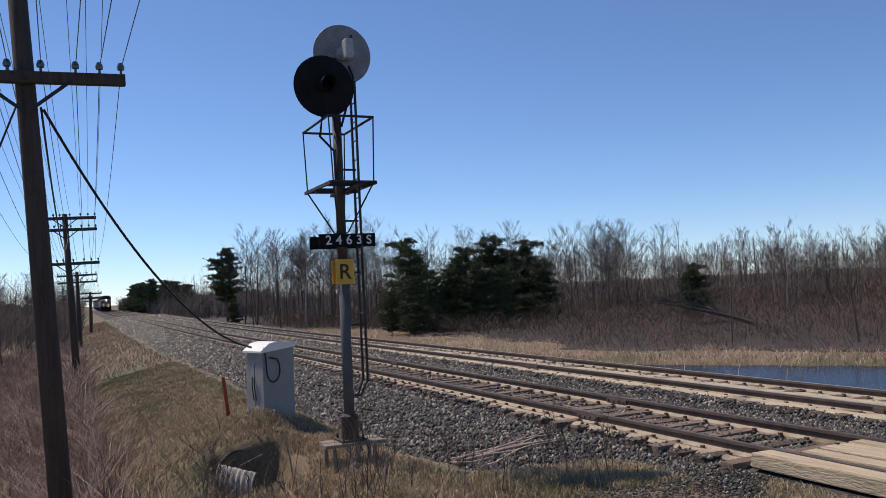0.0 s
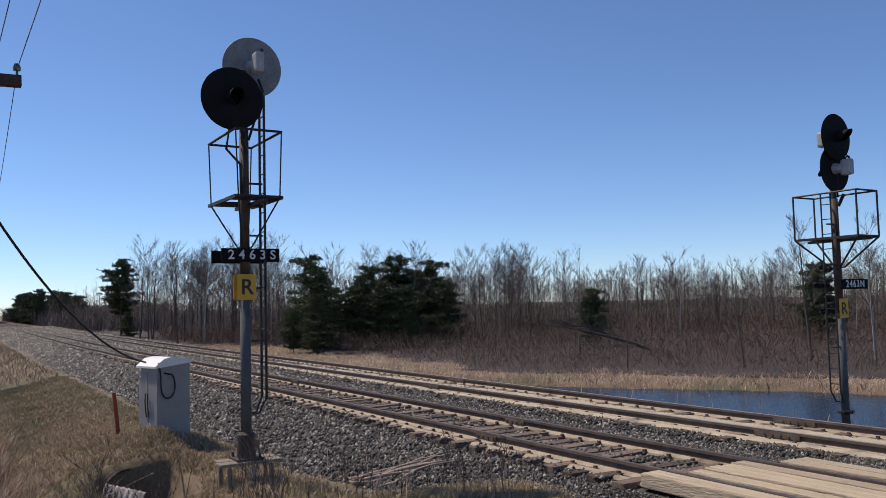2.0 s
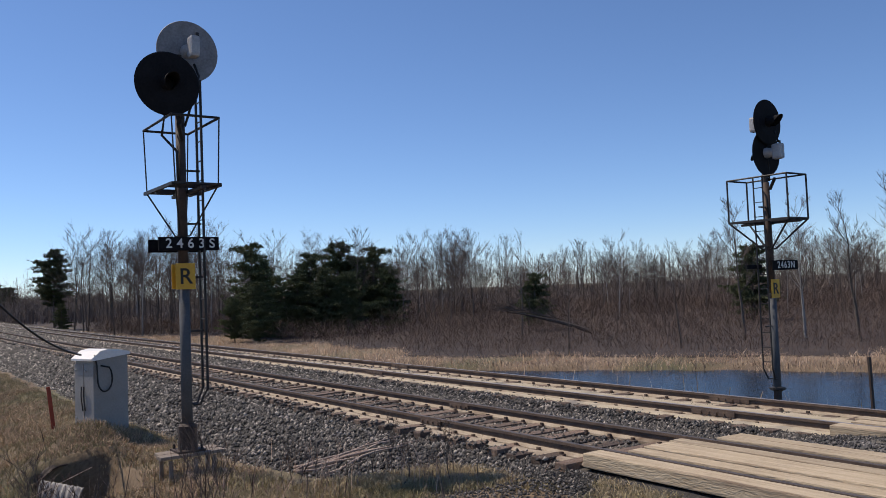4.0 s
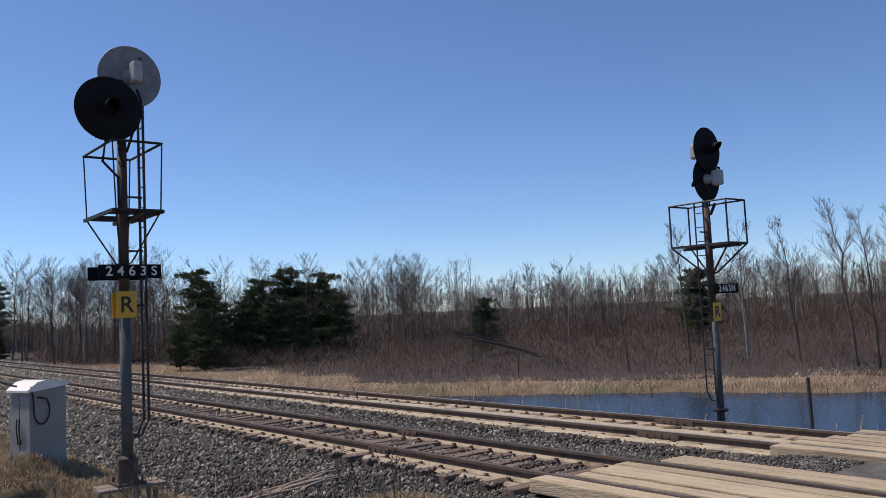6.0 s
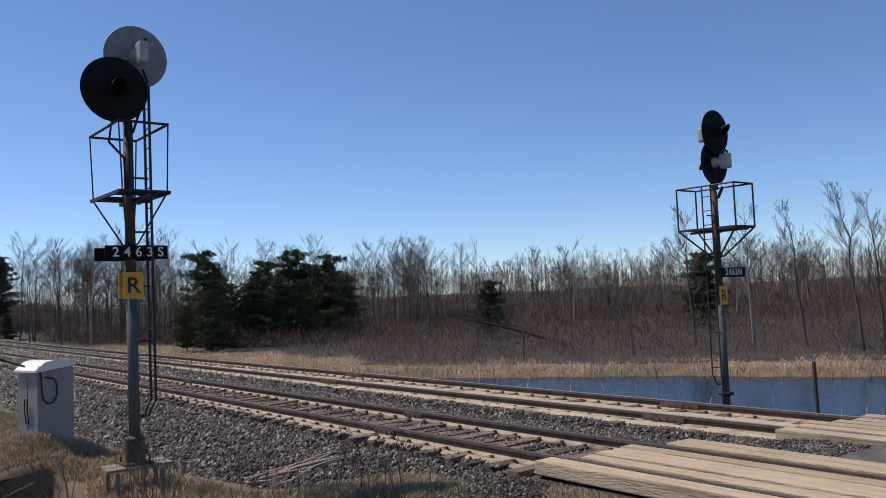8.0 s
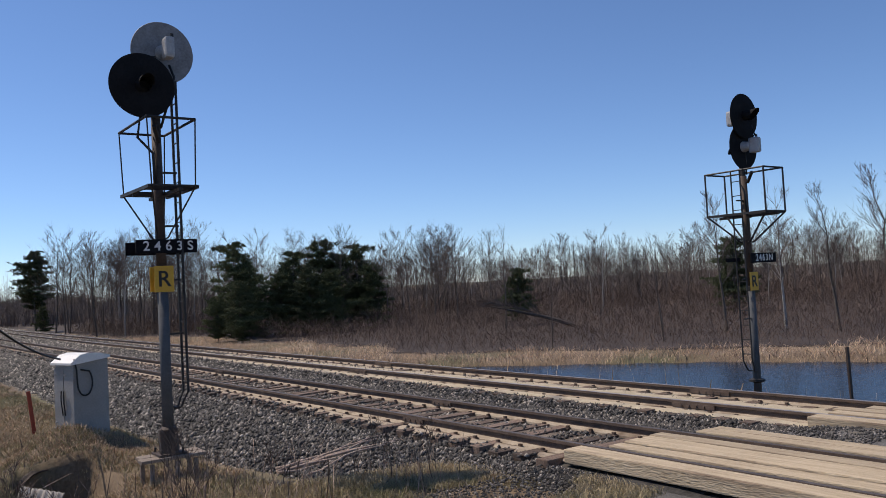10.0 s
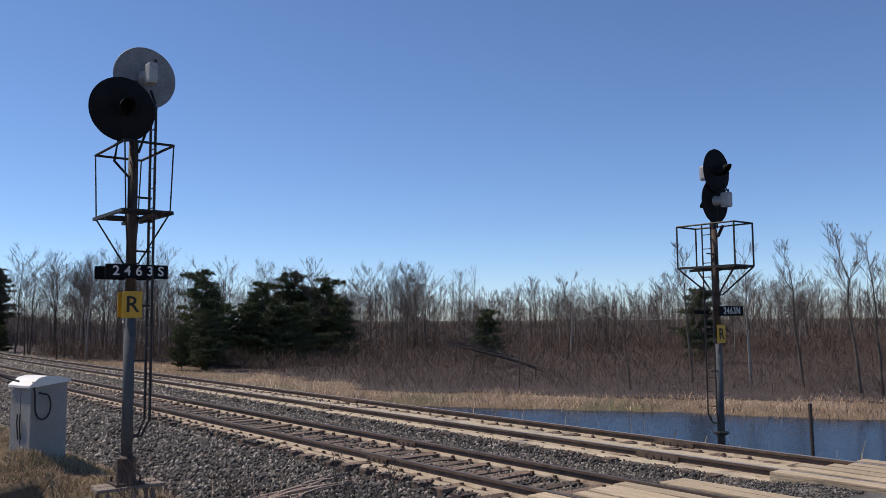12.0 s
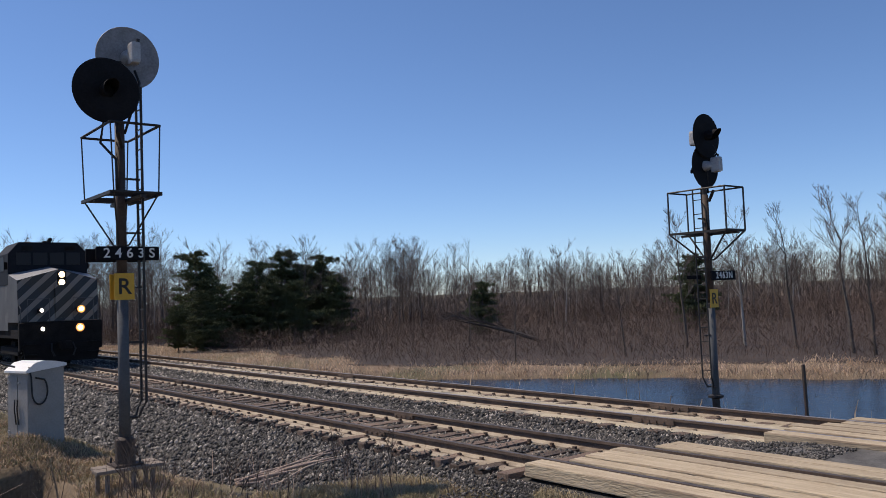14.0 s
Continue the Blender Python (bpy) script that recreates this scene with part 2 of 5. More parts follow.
def thing(name, m, label, category, group="", kind=""):
    ob = new(name)
    ob.matrix_basis = m
    return tagged(ob, label, category, group, kind)


def lettering(name, text, size, mat, parent, m, wide=1.0):
    """Raised letters as a mesh part."""
    cu = bpy.data.curves.new(name, "FONT")
    cu.body, cu.size, cu.align_x, cu.align_y, cu.extrude, cu.offset = text, size, "CENTER", "CENTER", 0.003, size * 0.012
    cu.space_character = wide
    tmp = bpy.data.objects.new(name, cu)
    me = bpy.data.meshes.new_from_object(tmp)
    bpy.data.objects.remove(tmp)
    bm = bmesh.new()
    bm.from_mesh(me)
    bmesh.ops.remove_doubles(bm, verts=bm.verts, dist=1e-6)
    bm.verts.ensure_lookup_table()
    left, glyphs = set(range(len(bm.verts))), []
    while left:
        heap, got = [min(left)], set()
        while heap:
            i = heap.pop()
            if i in got:
                continue
            got.add(i)
            heap += [e.other_vert(bm.verts[i]).index for e in bm.verts[i].link_edges]
        left -= got
        glyphs.append(got)
    for got in glyphs:
        order = {i: k for k, i in enumerate(sorted(got))}
        one = bpy.data.meshes.new(name)
        one.from_pydata([bm.verts[i].co[:] for i in order], [], [[order[v.index] for v in f.verts] for f in bm.faces if f.verts[0].index in got])
        one.materials.append(mat)
        part(name, one, mat, parent, m=m)
    bm.free()


def blades(points, heights, widths, lean, rng, tips=0.0):
    """Many thin upright blades as one Mesh-like pair of arrays: a bent strip of two faces each."""
    n = len(points)
    w = rng.uniform(0, 2 * np.pi, n)
    side = np.stack([np.cos(w), np.sin(w), 0 * w], 1) * widths[:, None] / 2
    a = rng.uniform(0, 2 * np.pi, n)
    off = np.stack([np.cos(a), np.sin(a), 0 * a], 1) * (heights * lean * rng.uniform(0.1, 1, n))[:, None]
    up = np.zeros((n, 3))
    up[:, 2] = heights
    mid, top = points + up * 0.55 + off * 0.35, points + up * (1 - 0.12 * lean) + off
    v = np.stack([points - side, points + side, mid + side * 0.8, mid - side * 0.8, top + side * tips, top - side * tips], 1).reshape(-1, 3)
    b = np.arange(n)[:, None] * 6
    f = np.concatenate([b + [[0, 1, 2, 3]], b + [[3, 2, 4, 5]]], 0)
    return v, f


def stuff(name, v, f, mat, label, category, parent=None):
    me = bpy.data.meshes.new(name)
    me.vertices.add(len(v))
    me.vertices.foreach_set("co", np.asarray(v, np.float32).ravel())
    k = f.shape[1]
    me.loops.add(f.size)
    me.loops.foreach_set("vertex_index", f.ravel().astype(np.int32))
    me.polygons.add(len(f))
    me.polygons.foreach_set("loop_start", (np.arange(len(f)) * k).astype(np.int32))
    me.materials.append(mat)
    me.update(calc_edges=True)
    me.validate()
    ob = new(name, me)
    if parent:
        ob.parent = parent
        return tagged(ob, label, kind="stuff")
    return tagged(ob, label, category, kind="stuff")

# ---- the ground, the tracks' bed and the pond ----
NEAR, FAR = 8.37, 12.28          # the field-side rail of each track
GAUGE = 1.505


def bend(y):
    """How far the line bears away to its right with distance."""
    y = np.asarray(y, float)
    return 0.021 * np.where(y < 75, np.maximum(0, y - 45) ** 2 / 60, y - 60)


def smooth(a, b, x):
    t = np.clip((np.asarray(x, float) - a) / (b - a), 0, 1)
    return t * t * (3 - 2 * t)


def wobble(x, y, s=1.0):
    return (np.sin(x * 1.7 * s + 0.6 * np.sin(y * 0.9 * s)) + np.sin(y * 1.3 * s + 1.1 * np.sin(x * 0.7 * s)) + 0.6 * np.sin((x + y) * 2.9 * s)) / 2.6


def pond_depth(x, y):
    """How far inside the pond's shore a place is, in metres (minus: on land)."""
    xs = x - bend(y)
    far = ((x - 20.5) * 18 + (y - 32.5) * 10.5) / 20.8 * -1       # inside: towards the track
    far = far + 0.5 * wobble(x, y, 0.6)
    return np.minimum(np.minimum(far, xs - 17.3 + 0.3 * wobble(x, y, 0.8)), 39 - y)


def ground(x, y):
    x, y = np.asarray(x, float), np.asarray(y, float)
    xs = x - bend(y)
    away = smooth(10, 22, y)                       # the bank deepens away from the crossing
    deep = np.interp(xs, [-60, -3, 0.3, 2.6, 4.6, 5.6, 8, 14.6, 16.0, 17.4, 19], [-1.9, -1.9, -1.75, -1.05, -0.66, -0.68, -0.85, -0.85, -1.0, -1.25, -1.15])
    flat = np.interp(xs, [-60, -3, -0.2, 2.2, 4.0, 4.8, 5.6, 8, 14.6, 16.0, 17.4, 19], [-1.6, -1.5, -1.25, -0.66, -0.32, -0.42, -0.52, -0.62, -0.65, -0.9, -1.2, -1.15])
    z = flat * (1 - away) + deep * away
    z = z + 0.24 * smooth(12.0, 9.6, y) * smooth(4.4, 5.6, xs) * smooth(8.6, 7.9, xs)
    # the rise on which the camera stands
    hill = np.exp(-((x + 0.5) ** 2 + (y + 1.0) ** 2) / 18)
    z = z * (1 - hill) + 0.65 * hill
    z = z + 0.05 * wobble(x, y) * smooth(0, 1.5, np.abs(xs - 10.8) - 4.5)
    z = z + 0.42 * np.exp(-(((x - 3.9) / 0.95) ** 4 + ((y - 17.45) / 1.12) ** 6)) * away ** 0.3
    # the bank over the culvert, and the washed-out hollow before its mouth
    z = z + 0.42 * np.exp(-(((x - 2.85) / 1.1) ** 4 + ((y - 16.2) / 1.15) ** 6))
    z = z - 0.62 * np.exp(-(((x - HOLLOW[0]) / 0.62) ** 10 + ((y - HOLLOW[1]) / 1.12) ** 14))
    z = z - smooth(0, 3, pond_depth(x, y)) * 0.9
    rise = smooth(18, 60, np.abs(xs - 10)) * 0.5
    return z + np.where(xs > 18, rise * smooth(0, 12, -pond_depth(x, y)), 0) + 0.15 * smooth(30, 90, np.hypot(x, y)) * wobble(x, y, 0.15)


HOLLOW = (2.98, 14.25)


def spaced(stops):
    out = []
    for a, b, step in stops:
        out += list(np.arange(a, b, step))
    return np.array(out + [stops[-1][1]])


def sheet(name, xs, ys, height, mat, label, category, kind="structure"):
    X, Y = np.meshgrid(xs, ys)
    v = np.stack([X, Y, height(X, Y)], -1).reshape(-1, 3)
    i, j = np.meshgrid(np.arange(len(xs) - 1), np.arange(len(ys) - 1))
    a = (j * len(xs) + i).ravel()
    ob = stuff(name, v, np.stack([a, a + 1, a + len(xs) + 1, a + len(xs)], 1), mat, label, category)
    ob.data.polygons.foreach_set("use_smooth", [True] * len(ob.data.polygons))
    return tagged(ob, kind=kind)


sheet("ground", spaced([(-1500, -200, 100), (-200, -20, 6), (-20, -4, 1), (-4, 2, 0.25), (2, 5, 0.1), (5, 24, 0.2), (24, 60, 1.5), (60, 300, 10), (300, 1500, 100)]),
      spaced([(-300, -30, 20), (-30, 5, 1), (5, 14, 0.2), (14, 19, 0.1), (19, 26, 0.25), (26, 70, 0.8), (70, 420, 6), (420, 2000, 100)]), ground, SOIL,
      "dry grassy ground with brown soil and thatch", "ground")

BED = [(-3.5, -0.64), (-1.15, -0.29), (-0.65, -0.265), (-0.15, -0.215), (GAUGE / 2, -0.215), (GAUGE + 0.65, -0.2), (FAR - NEAR - 0.9, -0.27), (FAR - NEAR - 0.6, -0.2),
       (FAR - NEAR + GAUGE / 2, -0.215), (FAR - NEAR + GAUGE + 0.65, -0.2), (FAR - NEAR + GAUGE + 1.0, -0.26), (FAR - NEAR + GAUGE + 2.4, -0.95)]


def bed(x, y):
    xs = np.asarray(x) - bend(y) - NEAR
    z = np.interp(xs, [b[0] for b in BED], [b[1] for b in BED])
    return np.where(xs < -0.65, np.where(xs < -3.45, z - 0.5, z - 0.2 * smooth(14, 30, y) * smooth(-1.1, -3.4, xs)), z) + 0.018 * wobble(x, y, 2.3) - 0.16 * smooth(12.0, 9.0, y) * smooth(-0.75, -1.5, xs)


def bed_sheet():
    xs = np.linspace(-3.6, FAR - NEAR + GAUGE + 2.5, 70)
    ys = spaced([(-60, 4, 2), (4, 30, 0.25), (30, 80, 1), (80, 420, 5)])
    X, Y = np.meshgrid(xs, ys)
    X = X + NEAR + bend(Y)
    v = np.stack([X, Y, bed(X, Y)], -1).reshape(-1, 3)
    i, j = np.meshgrid(np.arange(len(xs) - 1), np.arange(len(ys) - 1))
    a = (j * len(xs) + i).ravel()
    ob = stuff("ballast_bed", v, np.stack([a, a + 1, a + len(xs) + 1, a + len(xs)], 1), BALLAST, "crushed-stone ballast bed under both tracks, near-black as shade between stones", "ballast")
    return tagged(ob, kind="structure")


bed_sheet()


def pond():
    m = Mesh()
    m.v = [Vector(p) for p in ((17.0, -60, -1.3), (80, -60, -1.3), (80, 42, -1.3), (17.0, 42, -1.3))]
    m.f = [(0, 1, 2, 3)]
    tagged(part("water", m, WATER), "still dark blue pond water beside the railway", "pond", kind="structure")


pond()

# ---- the two tracks ----
def rail_profile():
    return [(0.014, -0.14), (0.011, -0.052), (0.040, -0.042), (0.040, -0.004), (-0.040, -0.004), (-0.040, -0.042), (-0.011, -0.052), (-0.014, -0.14)]


def along(outline, x0, ys, mat, name, parent, label="", closed=True):
    """An outline in x, z drawn along the bending line."""
    m = Mesh()
    k = len(outline)
    for y in ys:
        m.v += [Vector((x0 + float(bend(y)) + x, y, z)) for x, z in outline]
    for i in range(len(ys) - 1):
        for j in range(k):
            j2 = (j + 1) % k
            m.f.append((i * k + j, i * k + j2, (i + 1) * k + j2, (i + 1) * k + j))
    m.f.append(tuple(range(k)))
    m.f.append(tuple((len(ys) - 1) * k + j for j in reversed(range(k))))
    return part(name, m, mat, parent, label)


def track(x0, label, sanded):
    """A track with two rails, tie plates, spikes, joint bars and its ties."""
    t = thing("railway_track", pose(0, 0, 0), label, "railway track", "tracks", kind="structure")
    ys = spaced([(-60, 10, 10), (10, 36, 2), (36, 420, 12)])
    for x in (x0, x0 + GAUGE):
        r = along(rail_profile(), x, ys, RAIL, "rail", t, "rusty steel rail")
        along([(-0.09, -0.20), (0.09, -0.20), (0.085, -0.168), (0.016, -0.128), (-0.016, -0.128), (-0.085, -0.168)], x, ys, DUST, "rail_foot", r, "dusty tan rail foot")
        along([(-0.033, -0.008), (0.033, -0.008), (0.033, 0.0), (-0.033, 0.0)], x, ys, SHINE if sanded else WORN, "rail_head", r, "polished running surface")
    rng = np.random.default_rng(int(x0 * 10))
    tie = Mesh().box((2.6, 0.23, 0.17), (GAUGE / 2, 0, -0.265), bevel=0.012).data("tie", TIE)
    plates, clips = Mesh(), Mesh()
    rest = Mesh()
    for i in range(760):
        y = -30 + i * 0.52 + rng.normal(0, 0.02)
        if 0.5 < y < 8.2 - (1.4 if sanded else 0):
            continue
        bx = float(bend(y))
        turn = pose(x0 + bx + rng.normal(0, 0.05), y, 0.022 + rng.normal(0, 0.008), 0, rng.normal(0, 0.3), rng.normal(0, 1.2))
        if 8 <= y < 75:
            part("tie", tie, TIE, t, m=turn)
            for x in (0, GAUGE):
                plates.box((0.34, 0.19, 0.016), (x0 + x + bx, y, -0.176))
                for s in (-1, 1):
                    clips.box((0.05, 0.05, 0.06), (x0 + x + bx + s * 0.105, y + s * 0.05, -0.155))
                    if y < 40:
                        clips.box((0.07, 0.04, 0.075), (x0 + x + bx + 0.075, y + 0.15 * s, -0.145), m=None)
        else:
            rest.box((2.6, 0.23, 0.17), (GAUGE / 2, 0, -0.265), turn)
    part("tie_plate", plates, RAIL, t, "rusty tie plates under the rails")
    part("rail_anchor", clips, RAIL, t, "spikes and rail anchors")
    tagged(part("distant_tie", rest, TIE, t), "weathered ties farther along the line", kind="stuff")
    for x, y in ((0, 12.4), (GAUGE, 13.6), (0, 24.3), (GAUGE, 25.5), (0, 36.2)) if not sanded else ((0, 9.35), (GAUGE, 10.1), (0, 21), (GAUGE, 22)):
        bar = Mesh()
        for s in (-1, 1):
            bar.box((0.022, 0.62 if not sanded else 0.9, 0.085), (x0 + x + s * 0.032, y, -0.085), bevel=0.006)
            for k in range(4):
                bar.box((0.03, 0.035, 0.035), (x0 + x + s * 0.05, y - 0.24 + 0.16 * k, -0.085))
        part("joint_bar", bar, RAIL, t, "bolted rail joint bar")
    return t


near_track = track(NEAR, "near railway track with rusty rails on weathered wooden ties", False)
far_track = track(FAR, "far railway track with sand-covered ties", True)


def sand_strip(x, a, b, z, ys, name, mat):
    """Pale sand that lies along the far track."""
    m = Mesh()
    rows = spaced([(ys[0], ys[1], 0.4)])
    rng = np.random.default_rng(7)
    for y in rows:
        fade = min(1, (ys[1] - y) / 12)
        u, w = (a + rng.normal(0, 0.03)), (b - (b - a) * 0.55 * (1 - fade) + rng.normal(0, 0.05))
        m.v += [Vector((x + u + (w - u) * k / 4, y, z + 0.02 * math.sin(math.pi * k / 4) - (0.02 if k in (0, 4) else 0))) for k in range(5)]
    for i in range(len(rows) - 1):
        m.f += [(i * 5 + k, i * 5 + k + 1, i * 5 + k + 6, i * 5 + k + 5) for k in range(4)]
    tagged(part(name, m, mat), "pale sand spilled along the track" if mat is SAND else "brown dust and fines along the near track", "sand", kind="structure")


sand_strip(FAR, -0.34, -0.08, -0.150, (6.5, 60), "sand", SAND)
sand_strip(FAR, 0.08, GAUGE - 0.08, -0.160, (6.5, 45), "sand", SAND)
sand_strip(NEAR, 0.08, GAUGE - 0.08, -0.20, (8.0, 40), "track_fines", FINES)
sand_strip(NEAR, -0.30, -0.08, -0.176, (8.0, 30), "track_fines", DUST)


# ---- the level crossing ----
def crossing():
    c = thing("level_crossing", pose(0, 0, 0), "plank level crossing of bleached timbers over both tracks", "level crossing", kind="structure")
    rng = np.random.default_rng(3)
    lay = [(NEAR - 0.235, 0.36), (NEAR + 0.235, 0.27), (NEAR + 0.53, 0.29), (NEAR + 0.84, 0.29), (NEAR + 1.15, 0.29), (NEAR + GAUGE + 0.20, 0.28), (NEAR + GAUGE + 0.50, 0.28)]
    for x, w in lay:
        y1 = 7.92 + rng.normal(0, 0.06) - (0.35 if x > NEAR + GAUGE else 0) + (0.2 if x < NEAR else 0)
        part("plank", Mesh().box((w - 0.02, y1 - 0.6, 0.19), (0, (y1 + 0.6) / 2, 0), bevel=0.018), PLANK, c, m=pose(x, 0, -0.083 + rng.normal(0, 0.006), 0, rng.normal(0, 0.5), rng.normal(0, 0.15)))
    for x, w in [(FAR - 0.26, 0.34), (FAR + 0.25, 0.3), (FAR + 0.57, 0.3), (FAR + 0.90, 0.3), (FAR + 1.22, 0.26), (FAR + GAUGE + 0.25, 0.34)]:
        y1 = 7.0 + rng.normal(0, 0.06) - (0.3 if x > FAR + 0.8 else 0)
        part("plank", Mesh().box((w - 0.02, y1 - 0.6, 0.19), (0, (y1 + 0.6) / 2, 0), bevel=0.018), PLANK, c, m=pose(x, 0, -0.083 + rng.normal(0, 0.006)))


crossing()


def road():
    """The gravel road up to the planks, and the fill between the tracks."""
    def patch(name, x0, x1, y0, y1, height, label):
        xs, ys = np.linspace(x0, x1, 24), np.linspace(y0, y1, 24)
        X, Y = np.meshgrid(xs, ys)
        Y = Y + 0.18 * wobble(X * 2, Y * 0, 1.0) * smooth(y0 + 3, y1, Y)
        v = np.stack([X, Y, height(X, Y)], -1).reshape(-1, 3)
        i, j = np.meshgrid(np.arange(23), np.arange(23))
        a = (j * 24 + i).ravel()
        tagged(stuff(name, v, np.stack([a, a + 1, a + 25, a + 24], 1), GRAVEL, label, "road"), kind="structure")
    edge = lambda X, Y, y1: smooth(y1, y1 - 1.0, Y)
    patch("road", 1.0, NEAR - 0.62, -6, 7.9, lambda X, Y: np.maximum(ground(X, Y) + 0.03, -0.34 + 0.12 * smooth(5, 7.7, X)) * edge(X, Y, 7.8) + (1 - edge(X, Y, 7.8)) * (ground(X, Y) - 0.06), "grey gravel road beside the crossing planks")
    patch("road_fill", NEAR + GAUGE + 0.65, FAR - 0.45, -6, 8.0, lambda X, Y: -0.05 - 0.2 * smooth(6.2, 8.0, Y) + 0.01 * wobble(X, Y, 4), "dark gravel fill between the two tracks")


road()

# ---- signals ----
def signal_head(parent, x, y, z, facing, dark, housing):
    """A round target with a hooded lens on one side and a lamp housing on the other."""
    m = pose(x, y, z, 90 if facing < 0 else -90)
    disc = part("target_disc", Mesh().lathe([(0.10, 0.02), (0.30, 0.03), (0.475, 0.012), (0.495, 0.0), (0.49, -0.012), (0.28, 0.0), (0.10, 0.0)], sides=48), dark, parent,
                "round black target disc" if dark is BLACK else "round weathered grey target disc", m=m)
    part("hood", hood_mesh(), BLACK, disc, "short black visor over the lens")
    part("lens", Mesh().lathe([(0.0, 0.05), (0.06, 0.055), (0.095, 0.035), (0.10, 0.02)], sides=24), BLACK, disc, "dark glass lens")
    box = Mesh().box((0.15, 0.34, 0.24), (0, 0.0, -0.29), bevel=0.05)
    box.lathe([(0.06, -0.24), (0.09, -0.16), (0.12, -0.01)], sides=20)
    part("lamp_housing", box, housing, disc, "pale lamp housing behind the disc")
    part("latch", Mesh().box((0.05, 0.16, 0.03), (0.06, -0.16, -0.3), bevel=0.008), DARKSTEEL, disc)
    return disc


def hood_mesh():
    m = Mesh()
    n = 14
    for r in (0.115, 0.105):
        for d in (0.02, 0.36):
            for k in range(n + 1):
                w = radians(-60 + 300 * k / n)
                m.v.append(Vector((r * math.cos(w), r * math.sin(w), d if d < 0.1 else 0.36 - 0.1 * (1 - math.sin(w)))))
    q = n + 1
    for k in range(n):
        m.f += [(k, k + 1, q + k + 1, q + k), (2 * q + k, 3 * q + k, 3 * q + k + 1, 2 * q + k + 1), (q + k, q + k + 1, 3 * q + k + 1, 3 * q + k)]
    return m


def signal(at, base_z, height, label, text, lanterns, ladder_side, heads, number_x, ring_z, deck_z, sign_z, plate_z):
    s = thing("railway_signal", pose(at[0], at[1], 0), label, "railway signal", "trackside signals")
    part("mast", Mesh().tube([(0, 0, base_z + 0.32), (0, 0, plate_z - 0.15)], [0.083, 0.081], 20), STEEL, s, "grey-painted steel pole", smooth=True)
    part("upper_mast", Mesh().tube([(0, 0, plate_z - 0.15), (0, 0, base_z + height)], [0.079, 0.072], 20), RUST, s, "rusty brown upper pole", smooth=True)
    if not lanterns:
        part("flange", Mesh().lathe([(0.10, -0.05), (0.17, -0.02), (0.17, 0.02), (0.10, 0.04)], Matrix.Translation((0, 0, -0.14)), 16), DARKSTEEL, s)
    part("collar", Mesh().lathe([(0.086, -0.05), (0.092, -0.03), (0.092, 0.03), (0.086, 0.05)], Matrix.Translation((0, 0, plate_z - 0.15)), 20), DARKSTEEL, s)
    part("mast_base", Mesh().tube([(0, 0, base_z), (0, 0, base_z + 0.38), (0, 0, base_z + 0.42)], [0.145, 0.142, 0.085], 12).box((0.42, 0.42, 0.03), (0, 0, base_z + 0.015)), RUST, s, "round rusty cast-iron base")
    for x, y in ((-0.16, -0.16), (0.16, -0.16), (-0.16, 0.16), (0.16, 0.16)):
        part("bolt", Mesh().lathe([(0.018, 0), (0.018, 0.07)], Matrix.Translation((x, y, base_z + 0.03)), 6), DARKSTEEL, s)
    # work deck
    w, d = 0.36, 0.72
    deck, slats = Mesh(), []
    for x in (-w, w):
        deck.box((0.04, 2 * d, 0.05), (x, 0, deck_z))
    for y in np.linspace(-d, d, 13):
        if abs(y) > 0.12:
            slats.append(y)
    floor_frame = part("deck", deck, DARKSTEEL, s, "iron slatted work platform")
    for y in slats:
        part("slat", Mesh().box((2 * w, 0.05, 0.025), (0, y, deck_z + 0.012)), DARKSTEEL, floor_frame)
    rail = Mesh()
    for a, b in (((-w, -d), (w, -d)), ((w, -d), (w, d)), ((w, d), (-w, d)), ((-w, d), (-w, -d))):
        rail.tube([(*a, ring_z), (*b, ring_z)], 0.02, 6)
    part("guard_rail", rail, DARKSTEEL, s, "square iron guard rail")
    for x, y in ((-w, -d), (w, -d), (w, d), (-w, d)):
        part("guard_post", Mesh().tube([(x, y, ring_z), (x * (0.9 if lanterns else 1), y, deck_z)], 0.011 if lanterns else 0.02, 6), DARKSTEEL, s)
        part("brace", Mesh().tube([(x * (0.9 if lanterns else 1), y, deck_z), (x * 0.22, y * 0.16, deck_z - (0.72 if lanterns else 0.6)), (0, 0, deck_z - (0.75 if lanterns else 0.62))], 0.013 if lanterns else 0.022, 6), DARKSTEEL, s)
    part("bracket", Mesh().box((0.07, 2 * d, 0.05), (0.1, 0, deck_z - 0.04)).box((2 * w, 0.05, 0.05), (0, 0.12, deck_z - 0.04)), DARKSTEEL, s)
    part("junction_fitting", Mesh().tube([(0, -0.1, ring_z - 0.25), (-0.12, -0.3, ring_z - 0.05)], 0.035, 8), DARKSTEEL, s)
    # ladder
    lx = 0.295 * ladder_side
    top, bottom = base_z + height + (0.55 if lanterns else 0.1), base_z + (0.82 if lanterns else 1.15)
    for y in (-0.11, 0.11):
        part("ladder_rail", Mesh().tube([(lx, y, top), (lx, y, bottom + 0.1), (lx * 0.8, y * 0.9, bottom), (0.19 * ladder_side, y * 0.7, bottom - 0.12), (0.08 * ladder_side, y * 0.5, bottom - 0.13)], 0.021 if lanterns else 0.017, 6), DARKSTEEL, s)
    for z in np.arange(bottom + 0.25, top, 0.31):
        part("rung", Mesh().tube([(lx, -0.11, z), (lx, 0.11, z)], 0.010, 5), DARKSTEEL, s)
